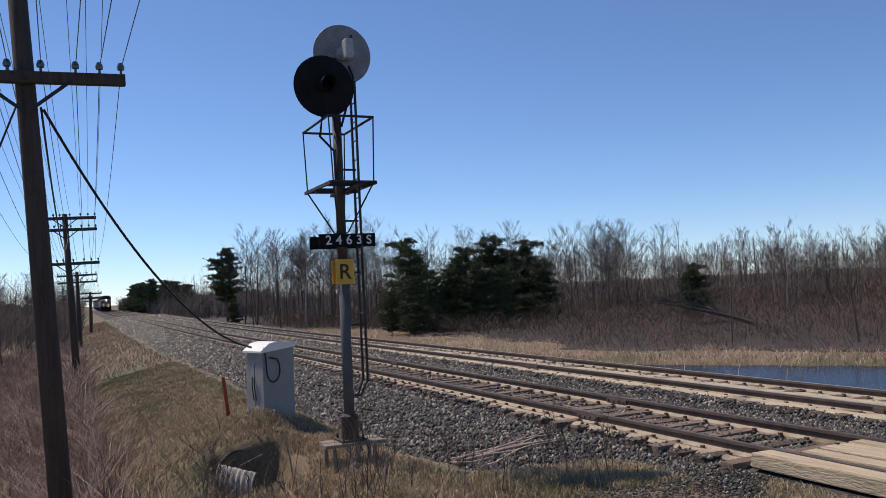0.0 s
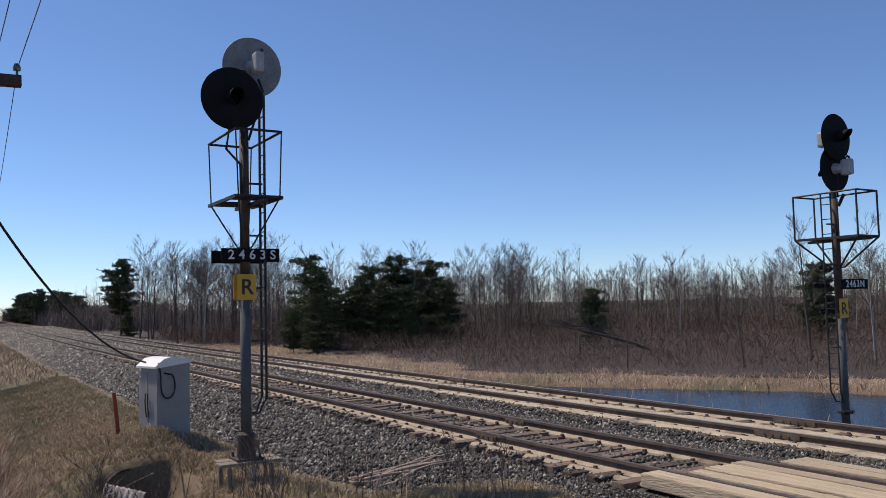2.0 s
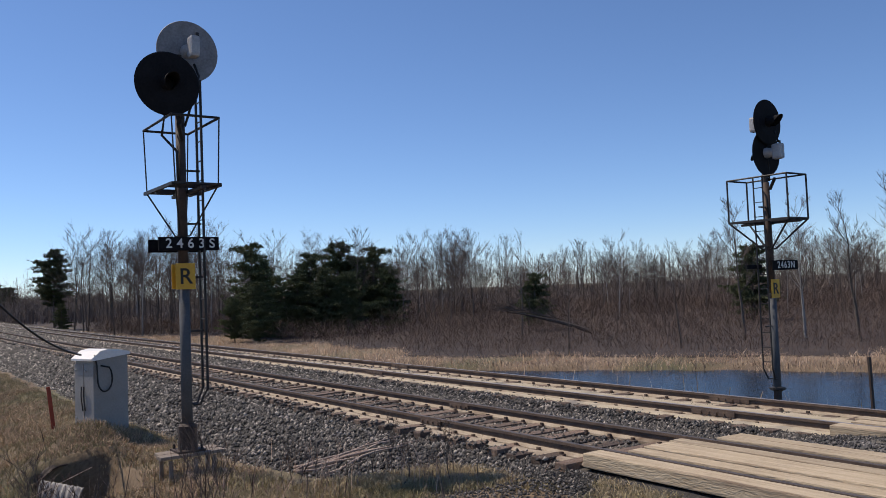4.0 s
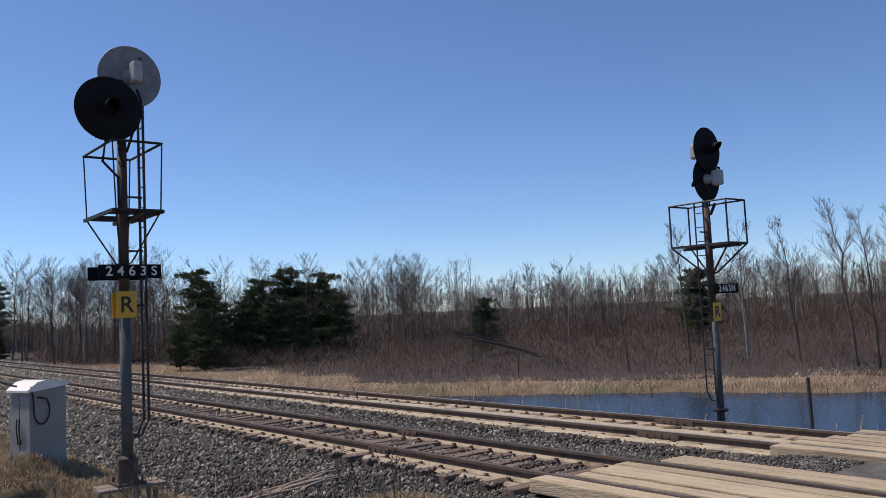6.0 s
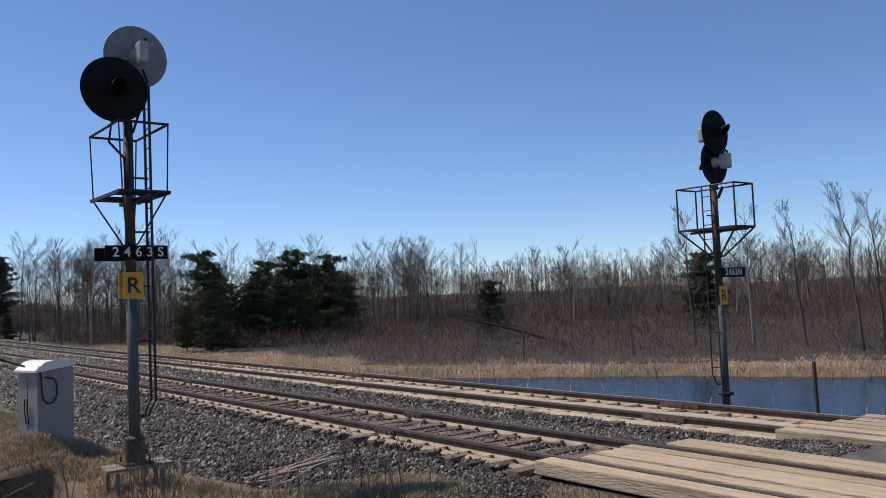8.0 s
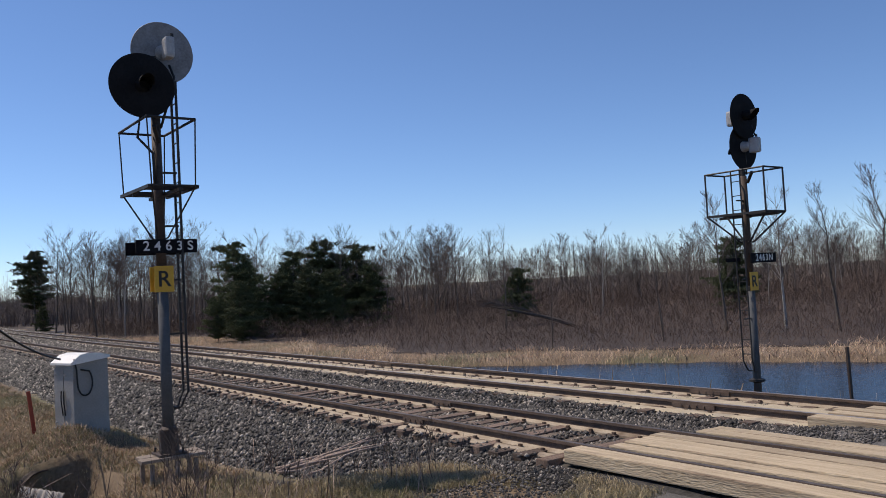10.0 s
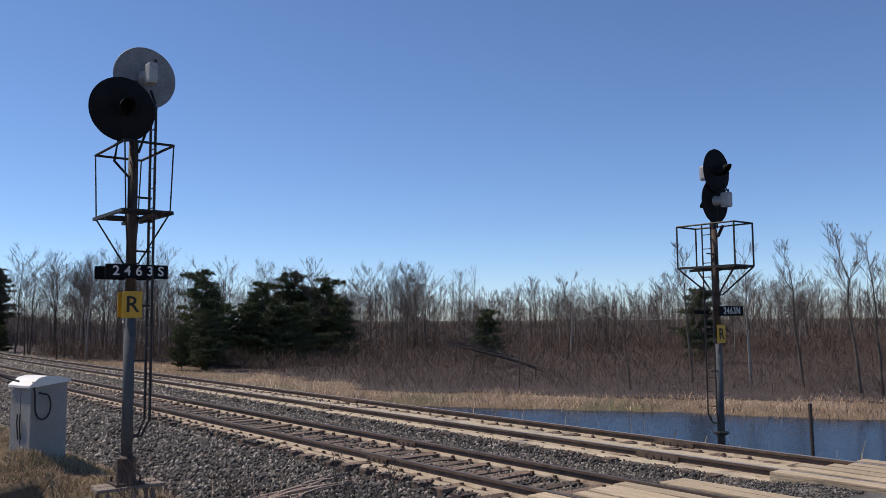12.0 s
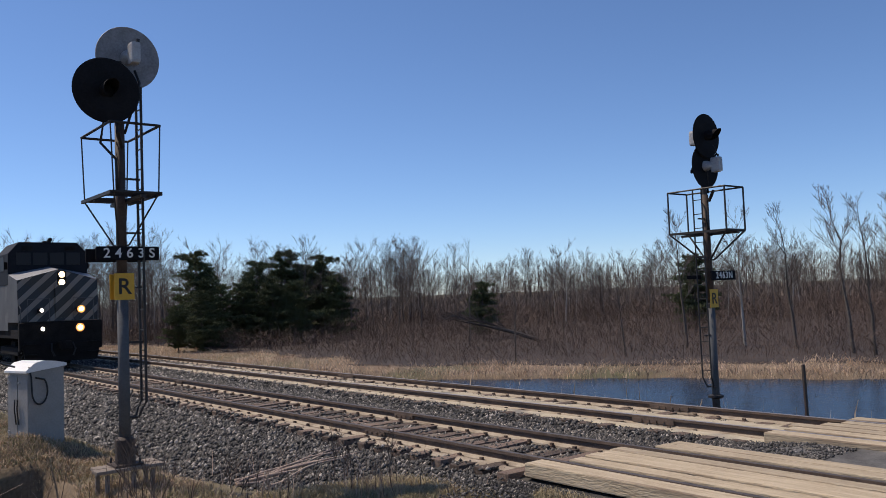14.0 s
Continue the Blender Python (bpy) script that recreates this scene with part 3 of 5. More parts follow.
    for z in np.linspace(bottom + 1.0, deck_z + 0.3, 4):
        part("ladder_stay", Mesh().box((abs(lx), 0.03, 0.03), (lx / 2, 0, z)), DARKSTEEL, s)
    for x, y, z, facing, dark, housing in heads:
        signal_head(s, x, y, z, facing, dark, housing)
    part("head_post", Mesh().tube([(0, 0, base_z + height), (0, 0.02, heads[-1][2] - 0.12)], 0.055, 10).box((0.5, 0.08, 0.08), (0.0, 0.04, heads[0][2] - 0.1)), DARKSTEEL, s)
    # cables
    part("cable", Mesh().tube([(heads[-1][0] + 0.06, heads[-1][1] - 0.12, heads[-1][2] - 0.22), (heads[-1][0] + 0.12, heads[-1][1] - 0.16, heads[-1][2] - 0.42), (heads[-1][0] + 0.06, -0.05, heads[-1][2] - 0.62), (0.06, -0.05, heads[0][2] - 0.6)], 0.02, 8), CABLE, s, smooth=True)
    part("cable", Mesh().tube([(heads[0][0], heads[0][1] + 0.1, heads[0][2] - 0.3), (heads[0][0] - 0.02, 0.05, heads[0][2] - 0.75), (-0.08, -0.06, heads[0][2] - 1.0), (-0.07, -0.08, heads[0][2] - 1.5)], 0.022, 8), CABLE, s, smooth=True)
    # number board and letter plate, both facing down the line
    board = part("number_board", Mesh().box((0.94, 0.03, 0.21), (number_x, -0.105, sign_z), bevel=0.006), SIGNBLACK, s, "black number board")
    lettering("board_character", text, 0.205, WHITE, board, pose(number_x + 0.02, -0.123, sign_z, 90), 1.65 if lanterns else 1.2)
    part("back_board", Mesh().box((0.90 if lanterns else 0.5, 0.03, 0.20 if lanterns else 0.08), (number_x - (0.1 if lanterns else 0.75), 0.14, sign_z - 0.02), bevel=0.006), SIGNBLACK, s, "second black board on the far side")
    plate = part("letter_plate", Mesh().box((0.30, 0.012, 0.40), (0.0, -0.092, plate_z), bevel=0.004), YELLOW, s, "yellow plate with a black letter")
    lettering("plate_letter", "R", 0.34, INK, plate, pose(0.0, -0.101, plate_z - 0.01, 90))
    if lanterns:
        part("back_plate", Mesh().box((0.30, 0.012, 0.38), (-0.01, 0.088, plate_z), bevel=0.004), YELLOW, s)
    return s


SIG1, SIG2 = (4.14, 12.85), (16.13, 10.6)
sig = signal(SIG1, -0.04, 5.2, "tall grey railway signal mast with two round targets", "2463S", True, 1,
             [(-0.25, -0.22, 5.57, -1, BLACK, ALU), (0.20, 0.16, 6.22, 1, GREYDISC, ALU)], 0.06, 5.0, 3.98, 3.13, 2.63)
signal(SIG2, -0.95, 5.25, "trackside railway signal on the pond bank with two round targets", "2463N", False, -1,
       [(-0.02, -0.06, 4.93, 1, BLACK, ALU), (0.0, -0.12, 5.60, -1, BLACK, ALU)], 0.38, 4.40, 3.46, 2.50, 2.0)


def footing(at, z):
    f = thing("signal_footing", pose(at[0], at[1], z), "low table of weathered planks under the signal mast", "footing")
    part("slab", Mesh().box((0.98, 0.24, 0.05), (0, -0.14, -0.025), bevel=0.012), OLDWOOD, f)
    part("slab", Mesh().box((0.94, 0.24, 0.05), (0.03, 0.12, -0.022), bevel=0.012), OLDWOOD, f, m=pose(0, 0, 0, 0, 0, 2))
    for x, y in ((-0.32, -0.18), (0.05, -0.2), (0.34, -0.18), (0.36, 0.18), (-0.36, 0.18)):
        part("leg", Mesh().box((0.06, 0.06, 0.5), (x, y, -0.33), bevel=0.01), OLDWOOD, f)


footing(SIG1, -0.045)
footing2 = thing("signal_footing", pose(SIG2[0], SIG2[1], -0.95), "concrete footing block of the pond-side signal", "footing")
part("block", Mesh().box((0.7, 0.7, 0.8), (0, 0, -0.4), bevel=0.03), CONCRETE, footing2)


# ---- relay cabinet ----
CAB = (3.95, 17.38, -0.24)


def cabinet():
    c = thing("relay_cabinet", pose(*CAB, 0, 0, 19), "grey-white steel relay cabinet with a white roof", "cabinet")
    w, d, h = 0.73, 0.61, 1.46
    part("body", Mesh().box((w, d, h), (0, 0, h / 2 + 0.02), bevel=0.012), CABINET, c)
    roof = Mesh()
    roof.prism([(-w / 2 - 0.07, h - 0.02), (-w / 2 - 0.07, h - 0.06), (w / 2 + 0.03, h + 0.02), (w / 2 + 0.03, h + 0.07), (w / 2 - 0.2, h + 0.125), (-w / 2 + 0.3, h + 0.15), (-w / 2 + 0.12, h + 0.12)], d + 0.1, Matrix.Translation((0, -d / 2 - 0.05, 0)))
    part("roof", roof, ROOFWHITE, c, "white sloped steel roof")
    for y in (-0.17, 0.17):
        door = part("door", Mesh().box((0.02, 0.31, h - 0.22), (-w / 2 - 0.012, y, h / 2 - 0.02), bevel=0.006), CABINET, c)
        part("handle", Mesh().tube([(-w / 2 - 0.05, y * 0.25, h * 0.62), (-w / 2 - 0.06, y * 0.25, h * 0.5), (-w / 2 - 0.03, y * 0.25, h * 0.3)], 0.012, 6), DARKSTEEL, door, "iron door handle")
        for z in (0.2, 0.3, h - 0.25):
            part("bolt", Mesh().lathe([(0.02, 0), (0.02, 0.03)], pose(-w / 2 - 0.02, y + 0.1, z, 0, -90), 8), ALU, door)
    part("foot", Mesh().box((w - 0.06, d - 0.06, 0.6), (0, 0, -0.28)), CONCRETE, c)
    loop = [(-0.36, -d / 2 - 0.03, h + 0.05), (-0.32, -d / 2 - 0.04, h - 0.15)]
    loop += [(-0.16 + 0.155 * math.cos(radians(a)), -d / 2 - 0.05, h - 0.42 + (0.27 if math.sin(radians(a)) > 0 else 0.24) * math.sin(radians(a))) for a in range(180, 430, 18)]
    loop += [(-0.22, -d / 2 + 0.0, h - 0.16)]
    part("cable_loop", Mesh().tube(loop, 0.016, 8), CABLE, c, "black cable looped on the cabinet's side", smooth=True)


cabinet()


def stake(at, z0, z1, lean, mat, label):
    s = thing("stake", pose(at[0], at[1], z0, 0, lean), label, "stake")
    part("post", Mesh().box((0.09, 0.05, z1 - z0 + 0.3), (0, 0, (z1 - z0) / 2 - 0.15), bevel=0.008), mat, s)


stake((3.93, 22.3), -0.78, 0.27, -6, REDPAINT, "leaning faded red marker stake in the grass")
stake((18.88, 10.0), -1.45, 0.35, -2, RUST, "rusty brown post at the pond's edge")


# ---- telegraph poles and wires ----
def insulator(parent, x, z, y=0.0):
    i = part("insulator", Mesh().lathe([(0.016, -0.05), (0.016, 0.05), (0.045, 0.05), (0.05, 0.09), (0.03, 0.14), (0.0, 0.15)], Matrix.Translation((x, y, z)), 10), GLASSINS, parent)
    return i


# foot x, y, foot z, top z, top's x shift, crossarm heights, radius, half a crossarm
POLES = [(0.06, 12.1, -1.8, 9.0, -0.60, (5.27, 7.6), 0.138, 1.22), (0.78, 45, -2.2, 6.85, -0.42, (6.62, 6.05, 4.38), 0.17, 1.42), (1.5, 72, -2.4, 5.0, -0.15, (4.7, 4.15), 0.17, 1.45),
         (3.4, 108, -2.4, 3.9, 0, (3.7, 3.1), 0.17, 1.3), (4.6, 142, -2.4, 3.7, 0, (3.5, 2.9), 0.17, 1.3), (-0.3, -34, -1.0, 9.0, 0, (5.35, 7.6), 0.17, 1.22)]


def telegraph_pole(x, y, z0, z1, shift, arms, r, half):
    p = thing("telegraph_pole", pose(x, y, 0), "dark creosoted wooden telegraph pole with crossarms", "telegraph pole", "telegraph poles")
    part("pole", Mesh().tube([(0, 0, z0 - 0.5), (shift / 2, 0, (z0 + z1) / 2), (shift, 0, z1)], [r * 1.1, r * 0.95, r * 0.75], 16), POLEWOOD, p, smooth=True)
    for z in arms:
        c = shift * (z - z0) / (z1 - z0)
        arm = part("crossarm", Mesh().box((2 * half, 0.12, 0.15), (0, 0, 0), bevel=0.01), POLEWOOD, p, "wooden crossarm", m=pose(c, -r - 0.05, z, 0, -1.5 if shift else 0))
        for s in (-1, 1):
            part("brace", Mesh().box((0.045, 0.015, 0.62), (0, 0, 0)), DARKSTEEL, arm, m=pose(s * 0.3, -0.07, -0.24, 0, s * 52))
        for k in PINS:
            insulator(arm, k * half, 0.09)
        part("bolt", Mesh().lathe([(0.03, 0), (0.03, 0.04)], pose(0, -0.06, 0, 90), 8), DARKSTEEL, arm)
    return p


PINS = (-0.95, -0.64, -0.36, -0.16, 0.16, 0.5, 0.74, 0.96)
for row in POLES:
    telegraph_pole(*row)


def span(a, b, sag, r, mat, name, label, category, n=14):
    a, b = Vector(a), Vector(b)
    pts = [a.lerp(b, k / n) - Vector((0, 0, sag * 4 * (k / n) * (1 - k / n))) for k in range(n + 1)]
    tagged(part(name, Mesh().tube(pts, r, 5), mat, None, smooth=True), label, category, "overhead wires" if name == "wire" else "")


def pin(p, level, k):
    """Where a wire is tied to a pole's crossarm."""
    x, y, z0, z1, shift, arms, r, half = p
    z = arms[min(level, len(arms) - 1)]
    return x + shift * (z - z0) / (z1 - z0) + k * half, y - r - 0.05, z + 0.2


for levels in ((0, 0, 2, 1, 1, 1), (1, 1, 0, 0, 0, 0)):
    chain = list(zip([POLES[5]] + POLES[:5], levels))
    for (p, a), (q, b) in zip(chain, chain[1:]):
        for k in PINS:
            span(pin(p, a, k), pin(q, b, k), 0.12 if p is POLES[5] else 0.5, 0.006 if q[1] < 50 else 0.010, WIRE, "wire", "thin grey overhead telegraph wire", "wire")
span((-0.12, 12.0, 4.88), (CAB[0] - 0.46, CAB[1] - 0.36, CAB[2] + 1.53), 0.64, 0.02, CABLE, "service_cable", "black service cable slung from the pole to the cabinet", "cable", 24)
span((-0.42, 11.95, 4.95), (-2.9, 12.6, -1.4), 0.02, 0.014, CABLE, "guy_wire", "dark guy wire of the telegraph pole", "cable")
span((-0.15, 12.0, 4.9), (0.5, 44.8, 5.9), 1.3, 0.016, CABLE, "slack_cable", "loose black cable between the poles", "cable", 20)


# ---- culvert and sticks ----
def culvert():
    """A corrugated pipe that comes out of the bank, its top rusted away towards the mouth."""
    c = thing("culvert", pose(2.98, 15.0, -0.90, 0, 0, 20), "corrugated culvert pipe end in a washed-out hollow", "culvert")

    def shell(y0, y1, a0, a1, mat, name, label):
        m, n, k = Mesh(), 28, int((y1 - y0) / 0.025)
        for j in range(k + 1):
            y = y0 + (y1 - y0) * j / k
            for off in (0.0, 0.02):
                for i in range(n + 1):
                    w = radians(a0 + (a1 - a0) * i / n)
                    r = 0.45 + off + 0.022 * math.sin(y * 2 * math.pi / 0.17)
                    m.v.append(Vector((r * math.cos(w), y, r * math.sin(w))))
        q = n + 1
        for j in range(k):
            for i in range(n):
                a, b = j * 2 * q + i, (j + 1) * 2 * q + i
                m.f += [(a, a + 1, b + 1, b), (a + q, b + q, b + q + 1, a + q + 1)]
        for i in range(n):
            m.f.append((i, q + i, q + i + 1, i + 1))
        for i in (0, n):
            m.f += [(j * 2 * q + i, (j + 1) * 2 * q + i, (j + 1) * 2 * q + q + i, j * 2 * q + q + i) for j in range(k)]
        return part(name, m, mat, c, label, smooth=True)
    # the pipe is coloured dark as shaded inside, the wall pale as sunlit
    shell(0.42, 1.3, -90, 270, RUST, "pipe", "dark brown pipe running into the bank, its shade in the colour")
    shell(-0.80, 0.42, 142, 258, GALV, "pipe_wall", "corrugated wall before the mouth, its sunlight in the pale colour")
    part("pipe_end", Mesh().lathe([(0.46, 0.0), (0.46, 0.03)], pose(0, 1.3, 0, -90), 24), PIPESHADE, c)


culvert()


def sticks():
    rng = np.random.default_rng(17)
    for k in range(9):
        a = rng.uniform(-5, 30)
        x, y = rng.uniform(5.5, 6.1), rng.uniform(11.7, 12.6)
        n, length = 6, rng.uniform(1.2, 2.4)
        pts = []
        for i in range(n + 1):
            px, py = x + length * i / n * math.cos(radians(a - 15)), y + length * i / n * math.sin(radians(a - 15)) + 0.05 * math.sin(i * 1.3 + k)
            pts.append((px, py, float(max(ground(px, py), bed(px, py))) + 0.04 + 0.03 * math.sin(i + k)))
        tagged(part("stick", Mesh().tube(pts, [0.026 - 0.0026 * i for i in range(n + 1)], 6), STICK, None, smooth=True), "bare pale stick lying on the ballast", "stick", "sticks")


sticks()

# ---- the train ----
def stripes(name, dark, pale, step):
    """Slanting paint bands across the nose."""
    m = surface(name, dark, tuple(c * 1.4 for c in dark), 3, 0.45, 0, 0.03, 30)
    n, l = m.node_tree.nodes, m.node_tree.links
    b = n["Principled BSDF"]
    base = b.inputs["Base Color"].links[0].from_socket
    co, sep = n.new("ShaderNodeTexCoord"), n.new("ShaderNodeSeparateXYZ")
    l.new(co.outputs["Object"], sep.inputs[0])
    mul, add, frac, gt = (n.new("ShaderNodeMath") for _ in range(4))
    mul.operation, add.operation, frac.operation, gt.operation = "MULTIPLY", "SUBTRACT", "PINGPONG", "GREATER_THAN"
    mul.inputs[1].default_value = 1.05
    l.new(sep.outputs["Z"], mul.inputs[0])
    l.new(sep.outputs["X"], add.inputs[0])
    l.new(mul.outputs[0], add.inputs[1])
    l.new(add.outputs[0], frac.inputs[0])
    frac.inputs[1].default_value = step
    l.new(frac.outputs[0], gt.inputs[0])
    gt.inputs[1].default_value = step * 0.58
    mix = n.new("ShaderNodeMix")
    mix.data_type = "RGBA"
    l.new(gt.outputs[0], mix.inputs[0])
    l.new(base, mix.inputs[6])
    mix.inputs[7].default_value = (*pale, 1)
    l.new(mix.outputs[2], b.inputs["Base Color"])
    return m


NOSE = stripes("striped_nose_paint", (0.012, 0.010, 0.009), (0.20, 0.165, 0.13), 0.33)
NAVY = surface("navy_cab_paint", (0.006, 0.007, 0.010), (0.012, 0.013, 0.018), 2, 0.7, 0, 0.03, 20, gloss=0.2)
COWL = surface("grey_white_cowl_paint", (0.06, 0.058, 0.055), (0.10, 0.097, 0.092), 1.5, 0.6, 0, 0.03, 20, dirt=(0.25, 0.23, 0.21), dirt_at=0.6)
GRIME = surface("grimy_black_underframe", (0.008, 0.007, 0.007), (0.02, 0.018, 0.017), 3, 0.9, 0, 0.2, 30, gloss=0.15)
WINDOW = plain("dark_cab_glass", (0.004, 0.004, 0.005), 0.6)
LAMP = plain("warm_headlight", (1.0, 0.66, 0.32), 0.4, 0, 6.0)
# Emissive orange for the rings that imitate the halo round lit lamps.
GLOW = plain("warm_lamp_halo", (1.0, 0.42, 0.10), 0.4, 0, 1.1)
LAMPDIM = plain("white_marker_light", (1.0, 0.85, 0.65), 0.4, 0, 5.0)
CARGREY = surface("faded_freight_car_paint", (0.22, 0.20, 0.19), (0.36, 0.34, 0.32), 1.5, 0.7, 0, 0.05, 20, spread=0.3)


def truck(parent, y):
    b = part("truck", Mesh().box((2.5, 3.4, 0.35), (0, y, 0.62), bevel=0.05).box((2.1, 0.5, 0.5), (0, y, 0.75), bevel=0.04), GRIME, parent, "grimy six-wheel truck frame")
    for k in (-1.35, 0, 1.35):
        for x in (-0.75, 0.75):
            part("wheel", Mesh().lathe([(0.40, -0.07), (0.52, -0.07), (0.54, 0.05), (0.50, 0.07), (0.12, 0.05)], pose(x, y + k, 0.5, 0, 90), 24), GRIME, b)


def locomotive():
    t = thing("locomotive", pose(0, 0, 0), "diesel locomotive with a grey-striped dark nose and lit headlights", "locomotive")
    part("underframe", Mesh().box((2.95, 20.5, 0.35), (0, 10.8, 1.35), bevel=0.03).box((2.2, 5.5, 0.75), (0, 10.5, 0.85), bevel=0.1), GRIME, t)
    pilot = Mesh()
    pilot.box((3.16, 0.25, 1.15), (0, 0.18, 1.25), bevel=0.05)
    pilot.prism([(-1.5, 0.95), (-1.35, 0.22), (1.35, 0.22), (1.5, 0.95)], 0.12, pose(0, 0.0, 0))
    part("pilot", pilot, GRIME, t, "black snowplough pilot")
    part("coupler", Mesh().box((0.3, 0.75, 0.3), (0, -0.25, 0.88), bevel=0.05).box((0.42, 0.25, 0.36), (0, -0.6, 0.88), bevel=0.06), GRIME, t)
    for x in (-1.0, 1.0):
        part("step", Mesh().box((0.5, 0.35, 0.05), (x * 1.2, 0.0, 0.55)), GRIME, t)
        part("step", Mesh().box((0.5, 0.3, 0.05), (x * 1.2, 0.05, 0.95)), GRIME, t)
        part("air_hose", Mesh().tube([(x * 0.4, 0.0, 0.95), (x * 0.45, -0.2, 0.7), (x * 0.35, -0.22, 0.45)], 0.035, 8), CABLE, t)
    # nose with a shallow ridge
    n = Mesh()
    n.v = [Vector(p) for p in ((-1.54, 0.35, 1.85), (1.54, 0.35, 1.85), (1.54, 0.55, 3.52), (0, 0.45, 3.95), (-1.54, 0.55, 3.52), (-1.57, 2.2, 1.85), (1.57, 2.2, 1.85), (1.57, 2.2, 3.85), (0, 2.2, 4.15), (-1.57, 2.2, 3.85))]
    n.f = [(0, 1, 2, 3, 4)]
    flank = Mesh()
    flank.v, flank.f = list(n.v), [(0, 4, 9, 5), (1, 6, 7, 2), (0, 5, 6, 1)]
    part("nose_side", flank, COWL, t, "grey nose flanks")
    front = Mesh()
    front.v, front.f = list(n.v[:5]), [(0, 1, 2, 3, 4)]
    part("nose", front, NOSE, t, "broad nose with slanting pale stripes")
    # the sunlit look of the nose top is put in by a paler grey
    top = Mesh()
    top.v = [v + Vector((0, -0.01, 0.012)) for v in (n.v[2], n.v[3], n.v[4], n.v[9], n.v[8], n.v[7])]
    top.f = [(0, 5, 4, 1), (1, 4, 3, 2)]
    part("nose_top", top, GREYDISC, t, "nose top, paler to stand for the light on it")
    part("nose_door", Mesh().box((0.62, 0.03, 1.35), (0.15, 0.36, 2.65), None, bevel=0.01), NOSE, t)
    # cab
    c = Mesh().prism([(-1.57, 3.4), (1.57, 3.4), (1.57, 4.7), (1.15, 5.18), (-1.15, 5.18), (-1.57, 4.7)], 2.3, pose(0, 2.0, 0))
    cab = part("cab", c, NAVY, t, "dark blue cab")
    for x in (-0.98, -0.33, 0.33, 0.98):
        part("windscreen", Mesh().box((0.56, 0.03, 0.52), (x, 1.99, 4.48), bevel=0.012), WINDOW, cab)
    for s in (-1, 1):
        part("side_window", Mesh().box((0.03, 0.8, 0.6), (s * 1.575, 3.1, 4.3), bevel=0.012), WINDOW, cab)
        part("mirror", Mesh().box((0.12, 0.04, 0.3), (s * 1.62, 2.2, 4.2)), GRIME, cab)
        part("number_light", Mesh().box((0.42, 0.03, 0.17), (s * 0.85, 1.99, 4.92)), GRIME, cab)
    part("horn", Mesh().tube([(0.1, 2.6, 5.25), (0.1, 2.1, 5.3)], [0.03, 0.09], 10).box((0.3, 0.2, 0.12), (0.1, 2.7, 5.22)), GRIME, cab)
    part("antenna", Mesh().lathe([(0.12, 5.16), (0.12, 5.26), (0.05, 5.3)], pose(-0.5, 3.2, 0), 12), COWL, cab)
    body = Mesh().prism([(-1.54, 1.5), (1.54, 1.5), (1.54, 4.5), (1.2, 4.95), (-1.2, 4.95), (-1.54, 4.5)], 16.3, pose(0, 4.3, 0))
    hull = part("cowl_body", body, COWL, t, "grey-white full-width cowl body")
    part("cab_lower", Mesh().box((3.1, 2.1, 1.9), (0, 3.25, 2.45)), COWL, t)
    for s in (-1, 1):
        for k in range(9):
            part("side_panel", Mesh().box((0.03, 1.5, 1.7), (s * 1.55, 5.6 + 1.75 * k, 2.9), bevel=0.008), COWL, hull)
            if k % 2:
                part("grille", Mesh().box((0.05, 1.4, 0.6), (s * 1.55, 5.6 + 1.75 * k, 4.05)), GRIME, hull)
        part("handrail", Mesh().tube([(s * 1.25, 0.12, 1.85), (s * 1.25, 0.08, 2.75), (s * 0.45, 0.06, 2.78), (s * 0.45, 0.1, 1.85)], 0.018, 6), COWL, t, "pale handrail")
        part("grab_iron", Mesh().tube([(s * 1.46, 0.3, 0.6), (s * 1.48, 0.25, 2.4), (s * 1.50, 0.5, 2.6)], 0.018, 6), COWL, t)
    part("roof_fan", Mesh().lathe([(0.7, 4.78), (0.7, 4.95), (0.6, 4.98)], pose(0, 15, 0), 20).lathe([(0.7, 4.78), (0.7, 4.95), (0.6, 4.98)], pose(0, 17, 0), 20), GRIME, t)
    # lights
    for z, mat in ((3.74, LAMP), (3.42, LAMP)):
        part("headlight", Mesh().lathe([(0.13, 0.0), (0.115, 0.03), (0.06, 0.045)], pose(0.12, 0.43, z, 90), 20), mat, t, "lit warm headlight")
    part("headlight_box", Mesh().box((0.36, 0.1, 0.56), (0.12, 0.47, 3.58), bevel=0.04), GRIME, t)
    for x, z, r, mat in ((-0.75, 2.3, 0.08, LAMPDIM), (0.75, 2.3, 0.10, LAMP), (-0.72, 1.55, 0.08, LAMPDIM), (0.70, 1.55, 0.11, LAMP)):
        part("ditch_light", Mesh().lathe([(r, 0.0), (r * 0.9, 0.03), (r * 0.4, 0.04)], pose(x, 0.02, z, 90), 18), mat, t, "lit ditch light")
        if mat is LAMP:
            # added ring: the lamp's halo as a glowing surface
            part("reflector", Mesh().lathe([(r * 1.55, 0.0), (r * 1.5, 0.012), (r * 0.9, 0.016)], pose(x, 0.025, z, 90), 18), GLOW, t, "emissive ring added as the lamp's halo")
        part("lamp_shell", Mesh().lathe([(r + 0.03, 0.0), (r + 0.03, 0.3)], pose(x, 0.04, z, -90), 16), GRIME, t)
    for y in (3.6, 17.8):
        truck(t, y)
    return t


